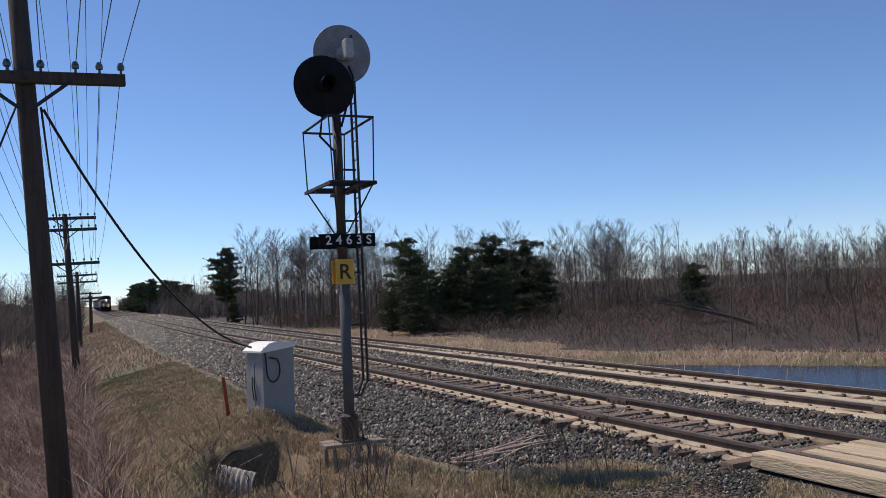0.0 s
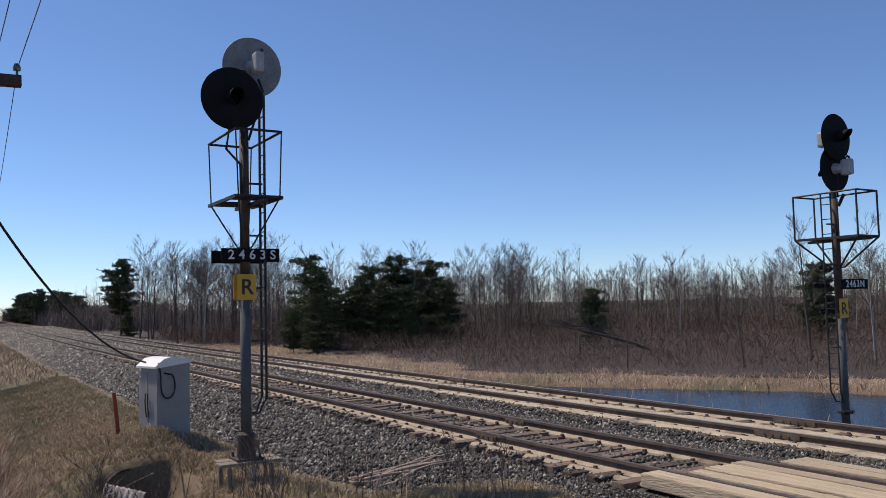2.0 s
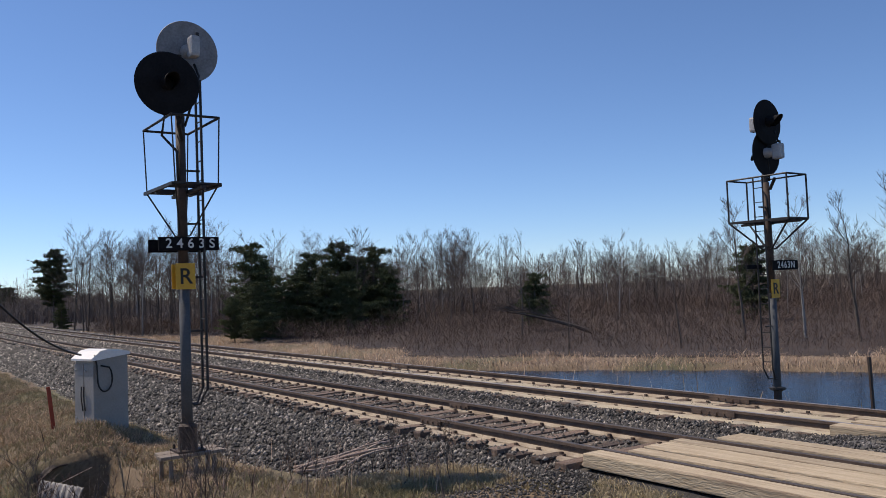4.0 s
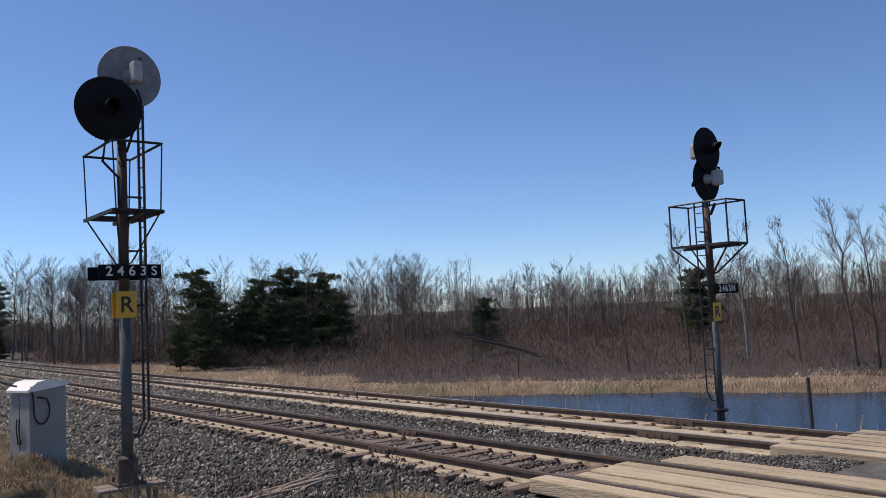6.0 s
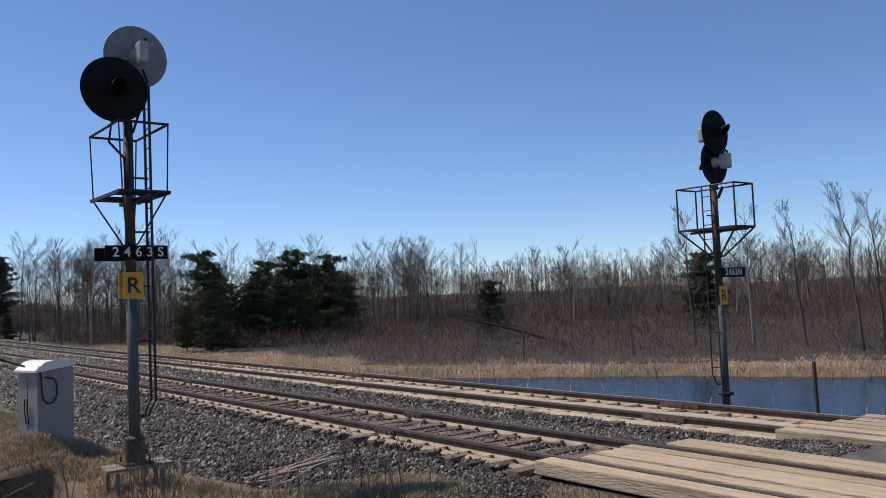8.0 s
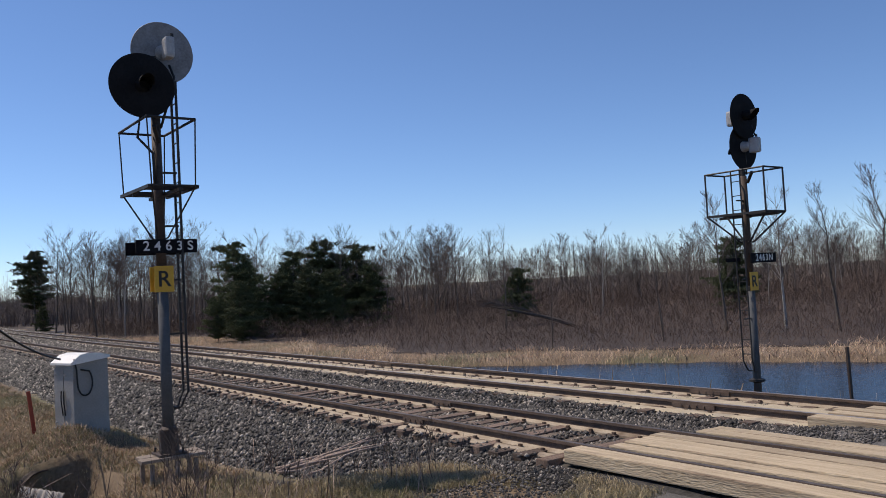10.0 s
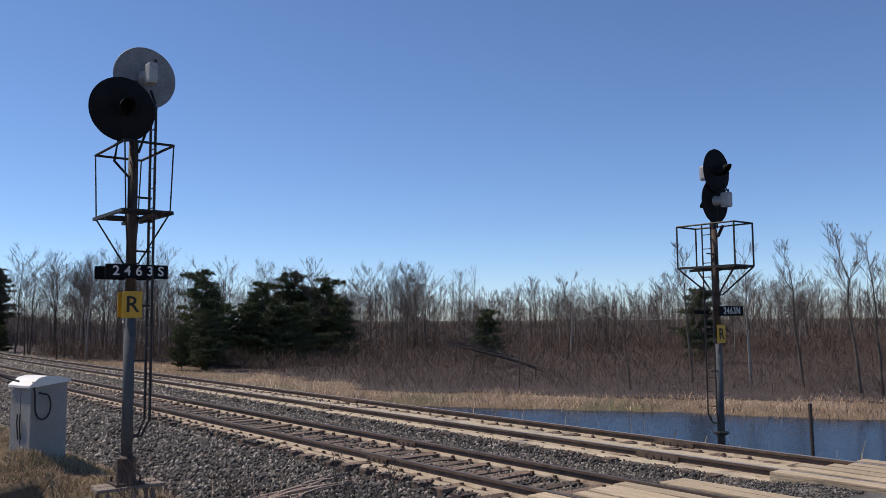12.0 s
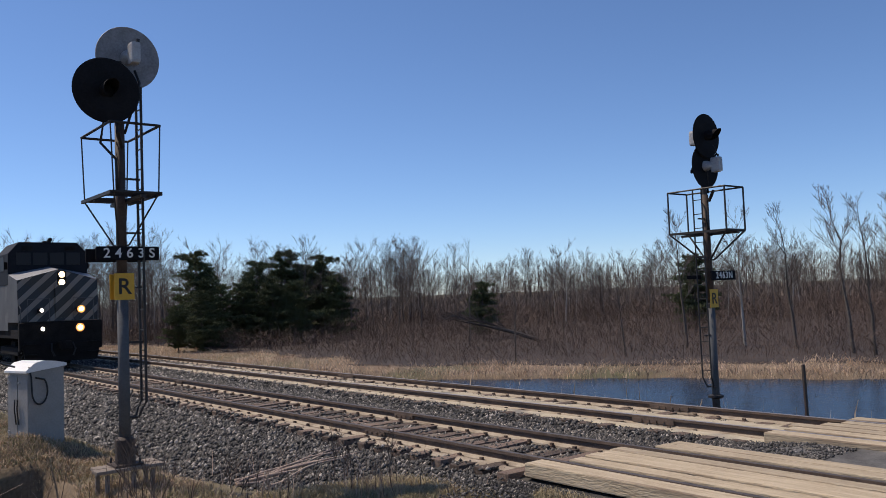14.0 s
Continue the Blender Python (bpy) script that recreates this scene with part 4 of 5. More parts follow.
def freight_car(length, height, mat, label):
    t = thing("freight_car", pose(0, 0, 0), label, "freight car", "cars of the train")
    part("body", Mesh().prism([(-1.5, 1.2), (1.5, 1.2), (1.5, height - 0.25), (1.0, height), (-1.0, height), (-1.5, height - 0.25)], length - 0.9, pose(0, 0.45, 0)), mat, t)
    for s in (-1, 1):
        for k in range(9):
            part("rib", Mesh().box((0.06, 0.1, height - 1.5), (s * 1.52, 1 + (length - 2) * k / 8, (height + 0.9) / 2)), mat, t)
    part("sill", Mesh().box((2.7, length, 0.3), (0, length / 2, 1.1)), GRIME, t)
    for y in (2.2, length - 2.2):
        truck(t, y)
    return t


loco = locomotive()
cars = [(loco, 0.0)]
trailing = copy_thing(loco, pose(0, 21.6, 0))
cars.append((trailing, 21.6))
boxcar = freight_car(18.0, 4.7, CARGREY, "faded grey boxcar behind the locomotives")
cars.append((boxcar, 43.2))
for k in range(1, 7):
    cars.append((copy_thing(boxcar, pose(0, 0, 0)), 43.2 + 18.4 * k))


def motions():
    """The train comes on at a steady 18.5 metres a second."""
    for car, back in cars:
        rows = []
        for k in range(8):
            t = 2.0 * k
            y = 36.0 + back + 18.5 * (14.0 - t)
            slope = 0.021 * min(1.0, max(0.0, y + 5 - 45) / 30)
            rows.append((t, pose(NEAR + GAUGE / 2 + float(bend(y)), y, 0, 0, 0, -math.degrees(math.atan(slope)))))
        walk(car, rows)

# ---- trees, thicket, reeds and grass ----
def limb(m, p, d, length, r, rng, depth, twigs, bendy=0.14, up=0.22, finest=0.005):
    """A tapered limb that forks on, into the trunk mesh or, when thin, the twig mesh."""
    sides = 5 if r > 0.04 else 3
    steps = 4 if depth > 0 else 2
    pts, ways, q, dd = [p.copy()], [], p.copy(), d.copy()
    for _ in range(steps):
        dd = (dd + Vector((rng.normal(0, bendy * 0.35), rng.normal(0, bendy * 0.35), rng.normal(up * 0.3, 0.06)))).normalized()
        q = q + dd * length / steps
        pts.append(q.copy())
        ways.append(dd.copy())
    radii = [r * (1 - 0.8 * i / steps) for i in range(steps + 1)]
    (m if r > 0.02 else twigs).tube(pts, radii, sides, caps=False)
    if depth <= 0:
        return
    for k in range(int(rng.integers(4, 7))):
        f = rng.uniform(0.18, 0.97)
        i = min(int(f * steps), steps - 1)
        o = pts[i].lerp(pts[i + 1], f * steps - i)
        a = rng.uniform(0, 2 * np.pi)
        nd = (ways[i] + Vector((math.cos(a), math.sin(a), 0.15)) * rng.uniform(0.45, 0.85) + Vector((0, 0, up * 0.35))).normalized()
        limb(m, o, nd, length * rng.uniform(0.45, 0.8) * (1.1 - 0.5 * f), max(finest, radii[i] * rng.uniform(0.35, 0.55)), rng, depth - 1, twigs, bendy, up, finest)


def bare_tree(height, seed, bark, clear=0.35, dense=3, slim=1.0, finest=0.006, rise=0.0, spread=1.0):
    rng = np.random.default_rng(seed)
    t = new("bare_tree")
    trunk, twigs = Mesh(), Mesh()
    pts, n = [], 7
    lean = rng.normal(0, 0.05, 2)
    for i in range(n + 1):
        f = i / n
        pts.append(Vector((lean[0] * f * height + rng.normal(0, 0.012) * height * f, lean[1] * f * height + rng.normal(0, 0.012) * height * f, f * height - 0.3)))
    r0 = height * 0.0095 * slim
    radii = [r0 * (1 - 0.96 * i / n) ** 1.2 + 0.005 for i in range(n + 1)]
    trunk.tube(pts, radii, 7, caps=False)
    for k in range(int(34 * (1 - clear))):
        f = rng.uniform(clear, 0.97)
        i = min(int(f * n), n - 1)
        o = pts[i].lerp(pts[i + 1], f * n - i)
        a = rng.uniform(0, 2 * np.pi)
        g = (f - clear) / (1 - clear)
        d = Vector((math.cos(a), math.sin(a), rng.uniform(0.35, 1.0) + 0.5 * g + rise)).normalized()
        limb(trunk, o, d, spread * height * rng.uniform(0.25, 0.42) * (0.36 + 0.64 * (1 - g) ** 0.8), max(0.012, radii[i] * rng.uniform(0.28, 0.5)), rng, dense - 1, twigs, finest=finest)
    part("trunk", trunk, bark, t, smooth=True)
    tagged(part("crown", twigs, TWIG, t, "leafless grey-brown twigs"), kind="stuff")
    return t


def pine(height, seed, low=0.06, wide=0.24):
    rng = np.random.default_rng(seed)
    t = new("pine_tree")
    part("trunk", Mesh().tube([(0, 0, -0.3), (0.05, 0, height * 0.5), (0, 0.04, height * 0.99)], [height * 0.016, height * 0.010, 0.015], 8), BARK, t)
    boughs = Mesh()
    c = []
    layers = int(height * 3.4)
    for k in range(layers):
        f = low + (0.98 - low) * (k + rng.uniform(-0.3, 0.3)) / layers
        shape = (min(1.0, (f - low) / 0.25 + 0.45) * (1 - f) ** 0.36 + 0.03) * rng.uniform(0.8, 1.1)
        for q in range(int(rng.integers(5, 9))):
            a = rng.uniform(0, 2 * np.pi)
            reach = height * wide * shape * rng.uniform(0.25, 1.2) * (0.8 + 0.2 * math.sin(2 * a + seed + 3 * f))
            d = Vector((math.cos(a), math.sin(a), rng.uniform(-0.05, 0.22)))
            o = Vector((0, 0, f * height + rng.normal(0, 0.05)))
            boughs.tube([o, o + d * reach], [0.03 * (1.1 - f), 0.008], 3, caps=False)
            side = Vector((-d.y, d.x, 0))
            for j in range(max(4, int(reach * 22))):
                u = 0.25 + 0.8 * rng.uniform() ** 0.6
                p = o + d * reach * u + side * rng.normal(0, 0.20) * reach * (0.4 + u) * 0.8 + Vector((0, 0, rng.normal(0.02, 0.07) + 0.1 * u))
                c.append(tuple(p))
    tagged(part("bough_frame", boughs, BARK, t), kind="stuff")
    c = np.array(c)
    n = 13
    P = np.repeat(c, n, 0)
    d = rng.normal(0, 1, P.shape)
    d[:, 2] = d[:, 2] * 0.6 + 0.35
    d /= np.linalg.norm(d, axis=1)[:, None]
    side = np.cross(d, rng.normal(0, 1, P.shape))
    side /= np.linalg.norm(side, axis=1)[:, None]
    ln = rng.uniform(0.12, 0.27, (len(P), 1))
    v = np.stack([P - side * 0.028, P + side * 0.028, P + d * ln], 1).reshape(-1, 3)
    ob = stuff("needles", v, np.arange(len(v)).reshape(-1, 3), NEEDLE, "dark green needle clumps", "", t)
    return t


def placed(kinds, spots, label, category, group):
    """The first of each kind stands at a spot of its own; the rest are copies."""
    used = set()
    for k, (i, x, y, s) in enumerate(spots):
        a = (k * 137.5) % 360
        m = pose(x, y, float(ground(x, y)), 0, 0, a)
        if i not in used:
            used.add(i)
            ob = kinds[i]
            ob.matrix_basis = m
        else:
            ob = copy_thing(kinds[i], m)
        ob.scale = (s, s, s)
        tagged(ob, label, category, group)
    for i, ob in enumerate(kinds):
        if i not in used:
            for c in [ob, *ob.children_recursive]:
                bpy.data.objects.remove(c)


def polar(az, dist):
    """A spot at so many degrees to the right of the line's direction, so far from the origin."""
    return dist * math.sin(radians(az)), dist * math.cos(radians(az))


R = np.random.default_rng(11)
# single trees at the pond's far bank: azimuth, distance, height
singles = [(55.0, 46, 7.4, 0), (58.6, 47, 7.3, 2), (61.7, 44, 7.0, 1), (64.9, 42, 7.6, 0), (66.1, 41, 7.0, 1), (67.6, 43, 7.2, 0), (51.0, 42, 5.3, 3), (43.6, 40, 4.9, 3), (40.5, 52, 6.8, 3), (70, 44, 7.5, 1), (73, 46, 7.4, 0)]
kinds = [bare_tree(7.4, 21, BARK, 0.36, 3, 1.25, 0.007, 0.6, 0.72), bare_tree(7.4, 22, BARK, 0.32, 3, 1.25, 0.007, 0.5, 0.74), bare_tree(7.4, 23, BIRCH, 0.30, 3, 1.2, 0.007, 0.3, 0.85), bare_tree(7.4, 24, BARK, 0.42, 2, 1.0, 0.007, 0.3, 0.7)]
placed(kinds, [(k, *polar(a, d), h / 7.4) for a, d, h, k in singles], "bare leafless tree at the pond's far bank", "tree", "bare trees by the pond")

# the wood behind
woods = [bare_tree(9.5, 31 + k, BARK if k != 2 else BIRCH, 0.22 + 0.04 * k, 3, 0.95, 0.008) for k in range(5)]
spots = []
for k in range(250):
    a = R.uniform(3.5, 76)
    d = R.uniform(66, 112) + (25 if a < 10 else 0)
    x, y = polar(a, d)
    if x - float(bend(y)) < 21 + 0.05 * y:
        continue
    spots.append((int(R.integers(0, 5)), x, y, R.uniform(0.62, 0.98) * (0.75 + d / 330) * (1.2 if a < 21 else 0.97 if a < 40 else 0.78)))
for k in range(30):
    a, d = R.uniform(10.8, 21.5), R.uniform(84, 120)
    x, y = polar(a, d)
    spots.append((int(R.integers(0, 5)), x, y, R.uniform(0.9, 1.2)))
for k in range(14):
    x, y = polar(R.uniform(-7.5, -2.5), R.uniform(50, 80))
    spots.append((int(R.integers(0, 5)), x, y, R.uniform(0.5, 0.75)))
for k in range(60):
    a, d = R.uniform(-7, 1.2), R.uniform(90, 280)
    x, y = polar(a, d)
    if x > float(bend(y)) + 2.5 or abs(x - 0.03 * y) < 1.2 and y < 150:
        continue
    spots.append((int(R.integers(0, 5)), x, y, R.uniform(0.6, 0.95)))
placed(woods, spots, "bare grey tree of the leafless wood", "tree", "trees of the bare wood")

pines = [pine(6.8, 3, 0.03, 0.44), pine(6.8, 4, 0.08, 0.40), pine(8.5, 5, 0.30, 0.37)]
spots = [(1, *polar(22.3, 68), 1.12), (0, *polar(22.6, 62), 0.66), (1, *polar(21.1, 64), 0.50), (0, *polar(23.9, 66), 0.72), (1, *polar(26.2, 70), 1.0), (0, *polar(25.3, 67), 0.74), (1, *polar(28.1, 72), 1.15), (1, *polar(29.2, 73), 0.98),
         (0, *polar(27.2, 66), 0.78), (1, *polar(30.5, 71), 1.08), (0, *polar(31.5, 69), 0.8), (0, *polar(28.7, 66), 0.74), (2, *polar(10.2, 118), 1.22), (0, *polar(10.6, 112), 0.5), (1, *polar(41.5, 60), 0.62), (0, *polar(55.6, 62), 0.8)]
for k in range(26):
    a, d = R.uniform(3.9, 7.9), R.uniform(230, 330)
    x, y = polar(a, d)
    if x - float(bend(y)) > 16.5:
        spots.append((int(R.integers(0, 2)), x, y, R.uniform(1.1, 1.5)))
placed(pines, spots, "dark green white pine at the edge of the wood", "pine", "pines")


def scatter(n, inside, box, rng):
    pts = np.empty((0, 2))
    while len(pts) < n:
        p = rng.uniform((box[0], box[2]), (box[1], box[3]), (n * 2, 2))
        pts = np.concatenate([pts, p[inside(p[:, 0], p[:, 1])]])
    p = pts[:n]
    return np.stack([p[:, 0], p[:, 1], ground(p[:, 0], p[:, 1])], 1)


def field(n, a0, a1, d0, d1, rng, inside=None):
    a, d = np.radians(rng.uniform(a0, a1, n * 2)), np.sqrt(rng.uniform(d0**2, d1**2, n * 2))
    x, y = d * np.sin(a), d * np.cos(a)
    ok = inside(x, y) if inside else np.ones(len(x), bool)
    x, y = x[ok][:n], y[ok][:n]
    return np.stack([x, y, ground(x, y) - 0.02], 1)


def reed_edge(x, y):
    """How far from the line the reeds give way to the thicket."""
    return 19.7 + 5.0 * smooth(28, 42, y) - 4 * smooth(65, 90, y) + 0.8 * wobble(x, y, 0.5)


def right_land(margin):
    return lambda x, y: (pond_depth(x, y) < -margin) & (x - bend(y) > reed_edge(x, y))


rng = np.random.default_rng(5)
# a dark brown sheet that covers the paler soil between the thicket's stems
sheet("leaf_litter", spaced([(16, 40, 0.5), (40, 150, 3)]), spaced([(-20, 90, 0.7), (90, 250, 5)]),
      lambda x, y: ground(x, y) + np.where(right_land(3.3)(x, y), 0.05, -0.5), THICKETFLOOR, "dark brown ground sheet under the thicket", "ground")
# thicket of thin stems beyond the reeds
p = field(190000, 3, 82, 26, 105, rng, right_land(2.8))
far = np.hypot(p[:, 0], p[:, 1])
clump = 0.95 + 0.5 * wobble(p[:, 0], p[:, 1], 0.35) + 0.35 * wobble(p[:, 0], p[:, 1], 0.9)
tall = np.maximum(0.4, clump) * 1.3 * (1 + smooth(45, 80, far) * 0.4)
p[:, 2] += rng.uniform(0, 0.75, len(p)) ** 1.4 * tall
v, f = blades(p, rng.uniform(0.2, 0.6, len(p)) * tall, rng.uniform(0.006, 0.014, len(p)) * (0.6 + far / 70), 2.6, rng, 0.2)
stuff("thicket", v, f, SHRUB, "grey-brown leafless thicket beyond the pond", "shrubs")
# saplings between the thicket and the wood
p = field(1300, 3, 82, 45, 110, rng, right_land(9))
v, f = blades(p, rng.uniform(1.2, 3.2, len(p)), rng.uniform(0.015, 0.035, len(p)), 0.25, rng, 0.1)
stuff("saplings", v, f, TWIG, "thin bare saplings at the edge of the wood", "saplings")
# far wood: a low tangle, and trees of thin ascending branches above it
p = field(36000, 2.8, 84, 84, 330, rng, lambda x, y: (x - bend(y) > 20 + 0.03 * y))
v, f = blades(p, rng.uniform(0.6, 2.6, len(p)) * np.where(np.degrees(np.arctan2(p[:, 0], p[:, 1])) < 24, 1.6, 0.85) * (0.8 + 0.55 * wobble(p[:, 0], p[:, 1], 0.11) + 0.35 * wobble(p[:, 0], p[:, 1], 0.4)) * (0.5 + np.hypot(p[:, 0], p[:, 1]) / 190), rng.uniform(0.03, 0.09, len(p)) * (0.5 + np.hypot(p[:, 0], p[:, 1]) / 190), 1.0, rng, 0.1)
stuff("far_undergrowth", v, f, TWIG, "brown undergrowth of the distant wood", "undergrowth")


def twig_trees(p, h, rng, branches=24):
    """Many far trees at once: a trunk strip and thin branch strips each."""
    n = len(p)
    w = rng.uniform(0, 2 * np.pi, n)
    side = np.stack([np.cos(w), np.sin(w), 0 * w], 1)
    lean = rng.normal(0, 0.04, (n, 2)) * h[:, None]
    top = p + np.stack([lean[:, 0], lean[:, 1], h], 1)
    r = (h * 0.0048)[:, None]
    quads = [np.stack([p - side * r, p + side * r, top + side * 0.01, top - side * 0.01], 1)]
    for k in range(branches):
        f0 = rng.uniform(0.25, 0.95, n)
        o = p + (top - p) * f0[:, None]
        a = rng.uniform(0, 2 * np.pi, n)
        ln = h * rng.uniform(0.2, 0.48, n) * (1.12 - f0)
        d = np.stack([np.cos(a), np.sin(a), rng.uniform(0.2, 1.2, n)], 1) * ln[:, None] * 0.85
        b = np.stack([-np.sin(a), np.cos(a), 0 * a], 1) * rng.uniform(0.009, 0.018, n)[:, None]
        quads.append(np.stack([o - b, o + b, o + d + b * 0.3, o + d - b * 0.3], 1))
        for _ in range(2):
            e = o + d * rng.uniform(0.3, 0.8, n)[:, None]
            g = (d * 0.5 + rng.normal(0, 0.22, (n, 3)) * ln[:, None] + [0, 0, 0.1]) * 0.8
            quads.append(np.stack([e - b * 0.6, e + b * 0.6, e + g + b * 0.3, e + g - b * 0.3], 1))
    v = np.concatenate(quads).reshape(-1, 3)
    return v, np.arange(len(v)).reshape(-1, 4)


p = field(2000, 3.5, 84, 68, 165, rng, lambda x, y: (x - bend(y) > 21 + 0.04 * y))
far = np.hypot(p[:, 0], p[:, 1])
h = rng.uniform(0.5, 1.0, len(p)) * (4.6 + far / 26) * (1 + 0.18 * wobble(p[:, 0], p[:, 1], 0.2)) * np.where(np.degrees(np.arctan2(p[:, 0], p[:, 1])) < 21, 1.12, np.where(np.degrees(np.arctan2(p[:, 0], p[:, 1])) < 40, 0.92, 0.80))
v, f = twig_trees(p, h, rng)
stuff("far_wood", v, f, TWIG, "hazy leafless wood in the distance", "woods")
p = np.concatenate([field(16000, 3.2, 13, 150, 420, rng, lambda x, y: x - bend(y) > 17.5), field(22000, -9, 2.2, 60, 420, rng, lambda x, y: (x - bend(y) < 1.5) & ((np.abs(x - 0.03 * y) > 1.0) | (y > 150)))])
far = np.hypot(p[:, 0], p[:, 1])
v, f = blades(p, rng.uniform(0.8, 3.0, len(p)) * (0.6 + far / 200), rng.uniform(0.05, 0.16, len(p)) * far / 150, 0.9, rng, 0.15)
stuff("distant_wood", v, f, TWIG, "bare brown wood along the line in the distance", "woods")
p = np.concatenate([field(420, 3.4, 13, 130, 330, rng, lambda x, y: x - bend(y) > 18), field(700, -9, 2.0, 75, 330, rng, lambda x, y: (x - bend(y) < 0.5) & ((np.abs(x - 0.03 * y) > 1.2) | (y > 150)))])
v, f = twig_trees(p, rng.uniform(4, 8.5, len(p)) * (0.8 + np.hypot(p[:, 0], p[:, 1]) / 600), rng)
stuff("lineside_wood", v, f, TWIG, "bare trees lining the railway in the distance", "woods")
# reeds on the far shore and behind the tracks
p = field(120000, 5, 82, 20, 95, rng, lambda x, y: (pond_depth(x, y) < 0.95) & ((pond_depth(x, y) > -3.8 - 1.2 * wobble(x, y, 0.7)) | (x - bend(y) < reed_edge(x, y) + 0.3)) & (x - bend(y) > 16.5))
v, f = blades(p, rng.uniform(0.1, 0.46, len(p)) * (0.75 + 0.5 * wobble(p[:, 0], p[:, 1], 0.9) + 0.25 * wobble(p[:, 0], p[:, 1], 2.6)), rng.uniform(0.008, 0.02, len(p)), 1.5, rng, 0.3)
stuff("reeds", v, f, REED, "straw-coloured dead reeds on the pond's shore", "reeds")
p = field(40000, 8, 82, 18, 60, rng, lambda x, y: (pond_depth(x, y) < 1.1) & (pond_depth(x, y) > -0.6) & (x - bend(y) > 18))
v, f = blades(p, rng.uniform(0.1, 0.4, len(p)), rng.uniform(0.01, 0.024, len(p)), 1.1, rng, 0.3)
stuff("shore_sedge", v, f, WEED, "matted brown sedge along the waterline", "sedge")
p = field(160, 30, 75, 18, 32, rng, lambda x, y: (np.abs(pond_depth(x, y) - 1.2) < 1.4) & (x < 24))
v, f = blades(p + [0, 0, 0.4], rng.uniform(0.3, 0.75, len(p)), rng.uniform(0.012, 0.04, len(p)), 0.3, rng, 0.5)
stuff("cattails", v, f, REED, "sparse dead cattails standing in the pond", "reeds")
p = field(9000, 20, 84, 17, 40, rng, lambda x, y: (x - bend(y) > 15.9) & (x - bend(y) < 17.9))
v, f = blades(p, rng.uniform(0.15, 0.5, len(p)), rng.uniform(0.008, 0.02, len(p)), 0.5, rng, 0.3)
stuff("bank_grass", v, f, THATCH, "dead grass on the bank below the far track", "grass")

# grass on the near bank
p = scatter(120000, lambda x, y: ((x - bend(y) < 5.2 + 0.25 * wobble(x, y, 2)) | ((y < 10.6) & (x < 7.5))) & (np.hypot((x - 3.95) / 0.5, (y - 17.38) / 0.45) > 1) & (np.hypot((x - 2.98) / 0.75, (y - 14.3) / 1.25) > 1) & (x > 0.2 + 0.3 * wobble(x, y, 0.7)) & ~((y < 8.6) & (x > 3)), (-1, 8, 7.5, 42), rng)
v, f = blades(p, rng.uniform(0.03, 0.12, len(p)), rng.uniform(0.006, 0.014, len(p)), 1.2, rng, 0.2)
stuff("bank_turf", v, f, GRASS, "short dry and green grass on the near bank", "grass")
p = scatter(44000, lambda x, y: (wobble(x, y, 1.3) > 0.0) & (x < 5.1) & (np.hypot((x - 3.95) / 0.5, (y - 17.38) / 0.45) > 1) & (np.hypot((x - 2.98) / 0.75, (y - 14.3) / 1.25) > 1), (-1, 8, 8.5, 34), rng)
v, f = blades(p, rng.uniform(0.05, 0.17, len(p)) * (0.45 + 0.55 * smooth(0.6, 1.3, np.hypot((p[:, 0] - 2.7) / 1.2, (p[:, 1] - 14.2) / 1.8))), rng.uniform(0.006, 0.013, len(p)), 1.7, rng, 0.2)
stuff("grass_tufts", v, f, THATCH, "tan tufts of dead grass on the bank", "grass")
p = scatter(16000, lambda x, y: x - bend(y) < 5.0, (-1, 14, 42, 150), rng)
v, f = blades(p, rng.uniform(0.08, 0.3, len(p)), rng.uniform(0.02, 0.045, len(p)), 1.0, rng, 0.2)
stuff("far_bank_grass", v, f, THATCH, "dead grass on the bank farther along", "grass")
p = scatter(30000, lambda x, y: (x > 3.2) & (x < 7.7) & (wobble(x, y, 1.6) > -0.25) & (np.abs(y - 8.0 + 0.1 * (x - 5)) > 0.22 + 0.25 * wobble(x, y, 1.1)), (3.2, 7.9, 6.3, 10.6), rng)
p[:, 2] = np.where(p[:, 1] < 7.9, np.maximum(p[:, 2], -0.34 + 0.12 * smooth(5, 7.7, p[:, 0])), p[:, 2])
v, f = blades(p, rng.uniform(0.03, 0.11, len(p)), rng.uniform(0.005, 0.011, len(p)), 1.2, rng, 0.2)
stuff("verge_grass", v, f, GRASS, "green and straw-coloured grass on the road verge", "grass")
# brush in the low ground on the near side
p = field(110000, -28, 7, 9, 75, rng, lambda x, y: x < 0.9 + 0.6 * wobble(x, y, 0.5))
v, f = blades(p, rng.uniform(0.5, 1.5, len(p)) * (0.9 + 0.5 * wobble(p[:, 0], p[:, 1], 0.4)), rng.uniform(0.008, 0.022, len(p)) * (0.5 + np.hypot(p[:, 0], p[:, 1]) / 40), 1.3, rng, 0.3)
stuff("brush", v, f, WEED, "tangled brown brush and weeds in the low ground", "brush")
p = scatter(900, lambda x, y: (x < 7.4) & (np.hypot(x, y) > 8.5) & (wobble(x, y, 2) > -0.2), (0, 7.6, 8.2, 13.2), rng)
v, f = blades(p, rng.uniform(0.2, 0.55, len(p)), rng.uniform(0.005, 0.010, len(p)), 0.7, rng, 0.4)
stuff("weeds", v, f, WEED, "thin dead weed stalks in front of the ballast", "weeds")


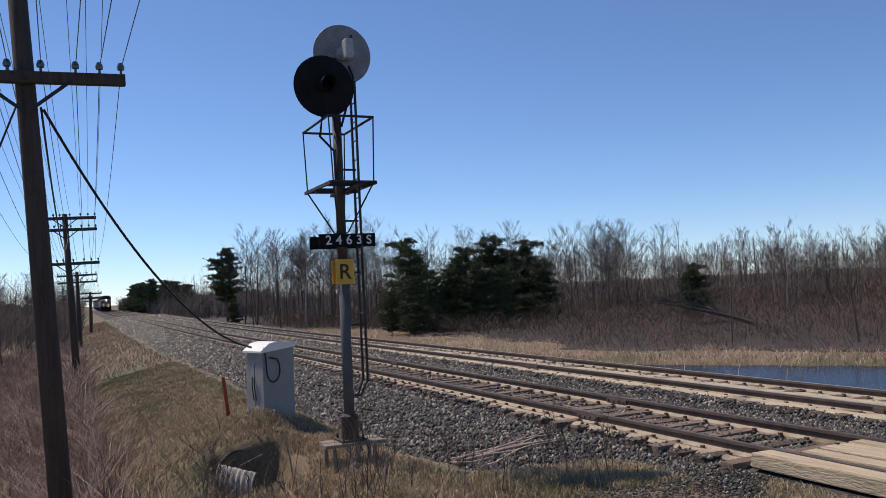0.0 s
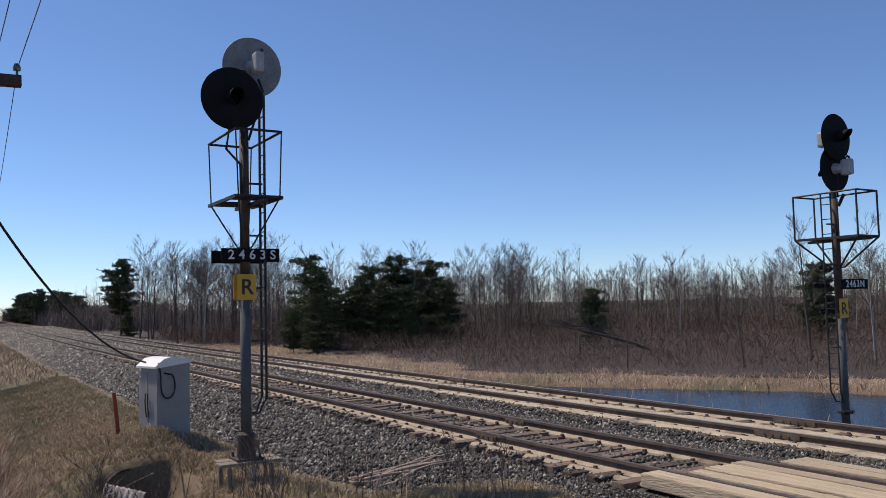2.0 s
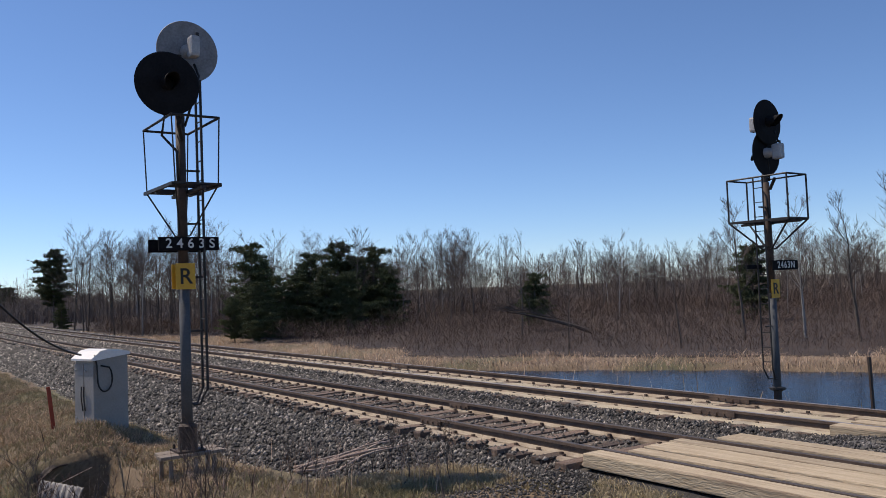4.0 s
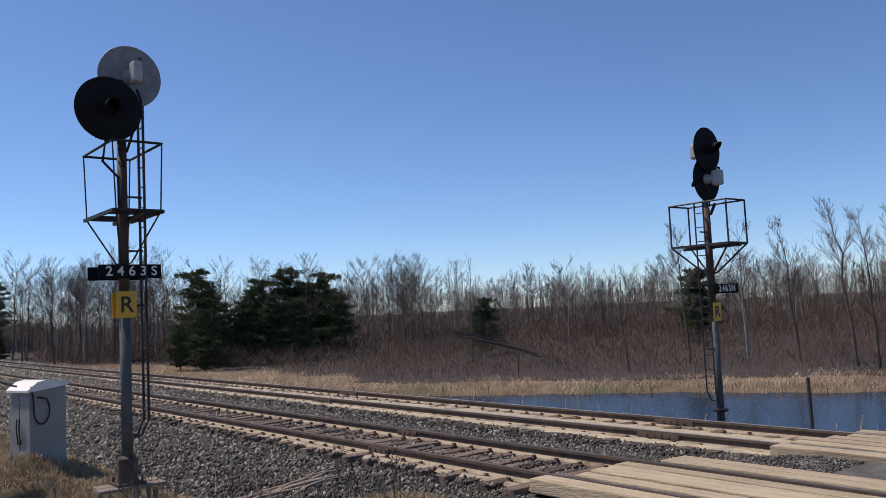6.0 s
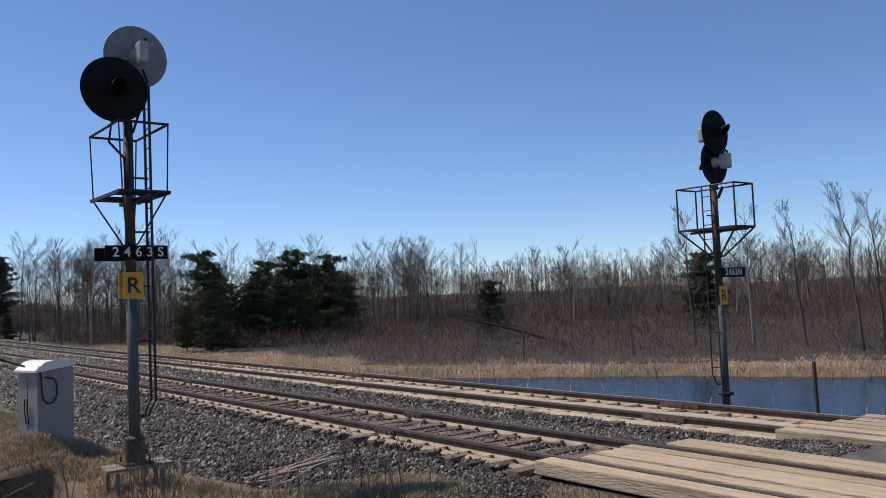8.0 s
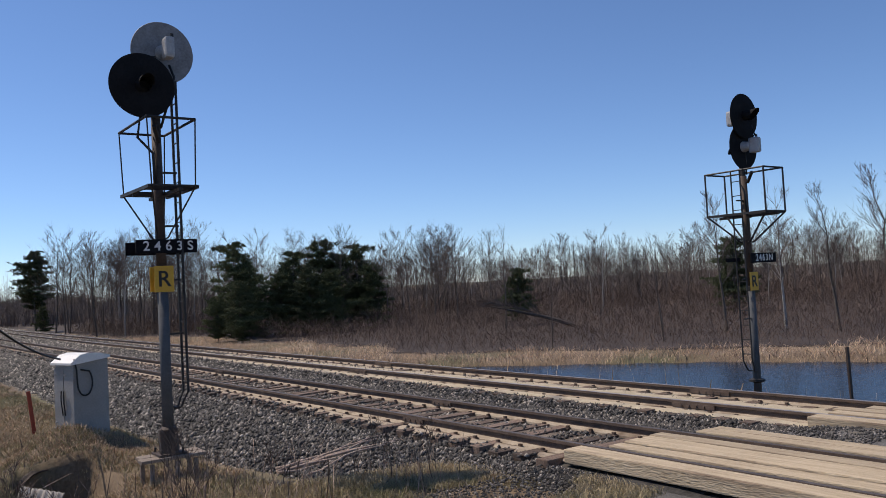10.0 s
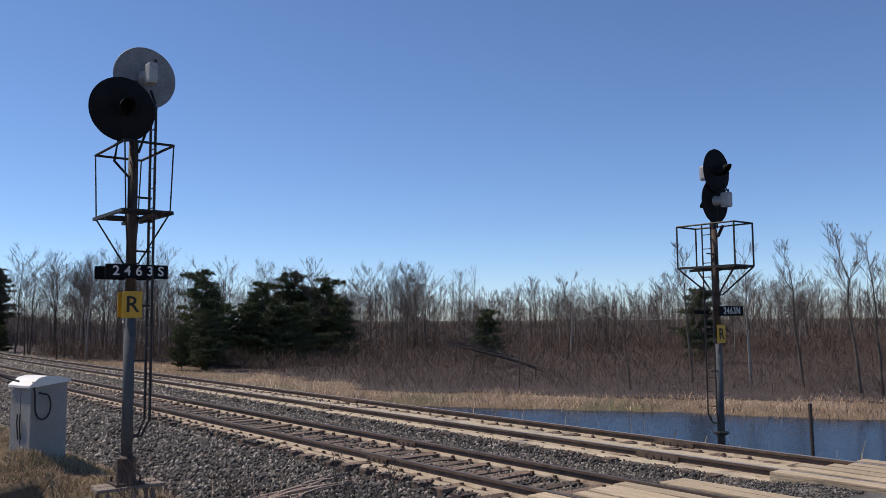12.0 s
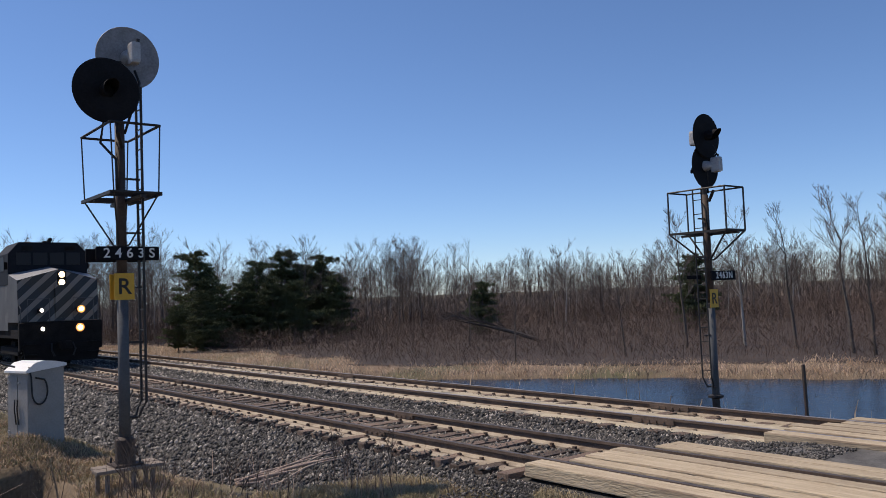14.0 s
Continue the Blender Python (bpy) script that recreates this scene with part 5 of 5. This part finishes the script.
def weed_stalks():
    """Dead branching stems that stand out of the grass."""
    r = np.random.default_rng(23)
    stems = Mesh()
    for k in range(64):
        x, y = (r.uniform(0.4, 3.6), r.uniform(8.6, 13.0)) if k < 42 else (r.uniform(3.4, 7.0), r.uniform(9.0, 11.4))
        z = float(ground(x, y)) - 0.03
        h = r.uniform(0.45, 1.1) if k < 42 else r.uniform(0.3, 0.75)
        limb(stems, Vector((x, y, z)), Vector((r.normal(0, 0.16), r.normal(0, 0.16), 1)).normalized(), h, r.uniform(0.006, 0.011), r, int(r.integers(0, 3)), stems, 0.3, 0.3)
    tagged(part("weed_stalks", stems, STALK), "dark branching dead stalks in the foreground grass", "weeds", kind="stuff")


weed_stalks()


def fallen_tree():
    rng2 = np.random.default_rng(41)
    x, y = polar(42.6, 51)
    t = thing("fallen_tree", pose(x, y, float(ground(x, y)) + 0.35, 0, 0, -35) @ Matrix.Scale(1.3, 4), "fallen dead tree with bare branches", "fallen tree")
    trunk, twigs = Mesh(), Mesh()
    trunk.tube([(1.9, 0, 0.0), (0.6, 0.05, 0.45), (-0.9, 0, 0.85), (-2.2, 0.1, 1.15)], [0.11, 0.09, 0.06, 0.02], 7)
    for k in range(26):
        f = rng2.uniform(-2.1, 0.3)
        limb(trunk, Vector((f, 0, 0.75 - 0.27 * f)), Vector((rng2.uniform(-1.4, -0.3), rng2.normal(0, 0.6), rng2.uniform(-0.1, 0.7))).normalized(), rng2.uniform(0.6, 1.5), 0.025, rng2, 1, twigs, 0.3, 0.1)
    part("trunk", trunk, BARK, t)
    tagged(part("branchwork", twigs, TWIG, t), kind="stuff")


fallen_tree()


# ---- loose ballast stones ----
def stones(n, rng):
    x, y = rng.uniform(-3.4, FAR - NEAR + GAUGE + 1.6, n * 2), 7.0 + 150 * rng.uniform(0, 1, n * 2) ** 2.6
    clear = np.ones(len(x), bool)
    for r in (0, GAUGE, FAR - NEAR, FAR - NEAR + GAUGE):
        clear &= (x - r > 0.15) | (x - r < -0.24)
    clear &= ~((y < 8.7) & (x > -0.7) & (x < GAUGE + 0.8))
    on_tie = np.abs((y + 30) / 0.52 - np.round((y + 30) / 0.52)) * 0.52 < 0.13
    for c in (0, FAR - NEAR):
        clear &= ~(on_tie & (x > c - 0.6) & (x < c + GAUGE + 0.6) & (rng.uniform(0, 1, len(x)) < 0.8 + 0.3 * wobble(x, y, 0.8)))
    x, y = x[clear][:n], y[clear][:n]
    X = x + NEAR + bend(y)
    z = np.where((on_tie[clear][:n]) & (x > -0.6) & (x < GAUGE + 0.6), np.maximum(bed(X, y), -0.18), bed(X, y))
    r = rng.uniform(0.014, 0.044, len(x)) * (1 + (y - 7) / 28)
    octa = np.array([(1, 0, 0), (0, 1, 0), (-1, 0, 0), (0, -1, 0), (0, 0, 0.9), (0, 0, -0.6)])
    v = octa[None] * rng.uniform(0.55, 1.4, (len(x), 6, 1)) * r[:, None, None]
    a = rng.uniform(0, 6.28, len(x))
    c, s = np.cos(a)[:, None], np.sin(a)[:, None]
    v = np.stack([v[..., 0] * c - v[..., 1] * s, v[..., 0] * s + v[..., 1] * c, v[..., 2]], -1)
    v = v + np.stack([X, y, z + r * 0.35], 1)[:, None]
    tri = np.array([(0, 1, 4), (1, 2, 4), (2, 3, 4), (3, 0, 4), (1, 0, 5), (2, 1, 5), (3, 2, 5), (0, 3, 5)])
    f = (np.arange(len(x))[:, None, None] * 6 + tri).reshape(-1, 3)
    stuff("ballast_stones", v.reshape(-1, 3), f, STONE, "loose angular grey ballast stones", "ballast")


stones(165000, np.random.default_rng(9))


def pebbles(n, rng):
    """Gravel on the road's edge and between the tracks by the crossing."""
    x, y = rng.uniform(2.5, 12.0, n), rng.uniform(5.5, 9.6, n)
    ok = ((x < NEAR - 0.5) & (y > 7.2)) | ((x > NEAR + GAUGE + 0.7) & (x < FAR - 0.5) & (y < 8.2))
    x, y = x[ok], y[ok]
    z = np.where(x < NEAR, np.maximum(ground(x, y), np.where(y < 8.5, np.maximum(ground(x, y) + 0.03, -0.34 + 0.12 * smooth(5, 7.7, x)), -9)), -0.05 - 0.2 * smooth(6.2, 8.0, y))
    r = rng.uniform(0.008, 0.028, len(x))
    octa = np.array([(1, 0, 0), (0, 1, 0), (-1, 0, 0), (0, -1, 0), (0, 0, 0.8), (0, 0, -0.5)])
    v = octa[None] * rng.uniform(0.6, 1.4, (len(x), 6, 1)) * r[:, None, None] + np.stack([x, y, z + r * 0.2], 1)[:, None]
    tri = np.array([(0, 1, 4), (1, 2, 4), (2, 3, 4), (3, 0, 4), (1, 0, 5), (2, 1, 5), (3, 2, 5), (0, 3, 5)])
    stuff("road_gravel", v.reshape(-1, 3), (np.arange(len(x))[:, None, None] * 6 + tri).reshape(-1, 3), STONE, "loose gravel on the road by the crossing", "gravel")


pebbles(22000, np.random.default_rng(13))

motions()
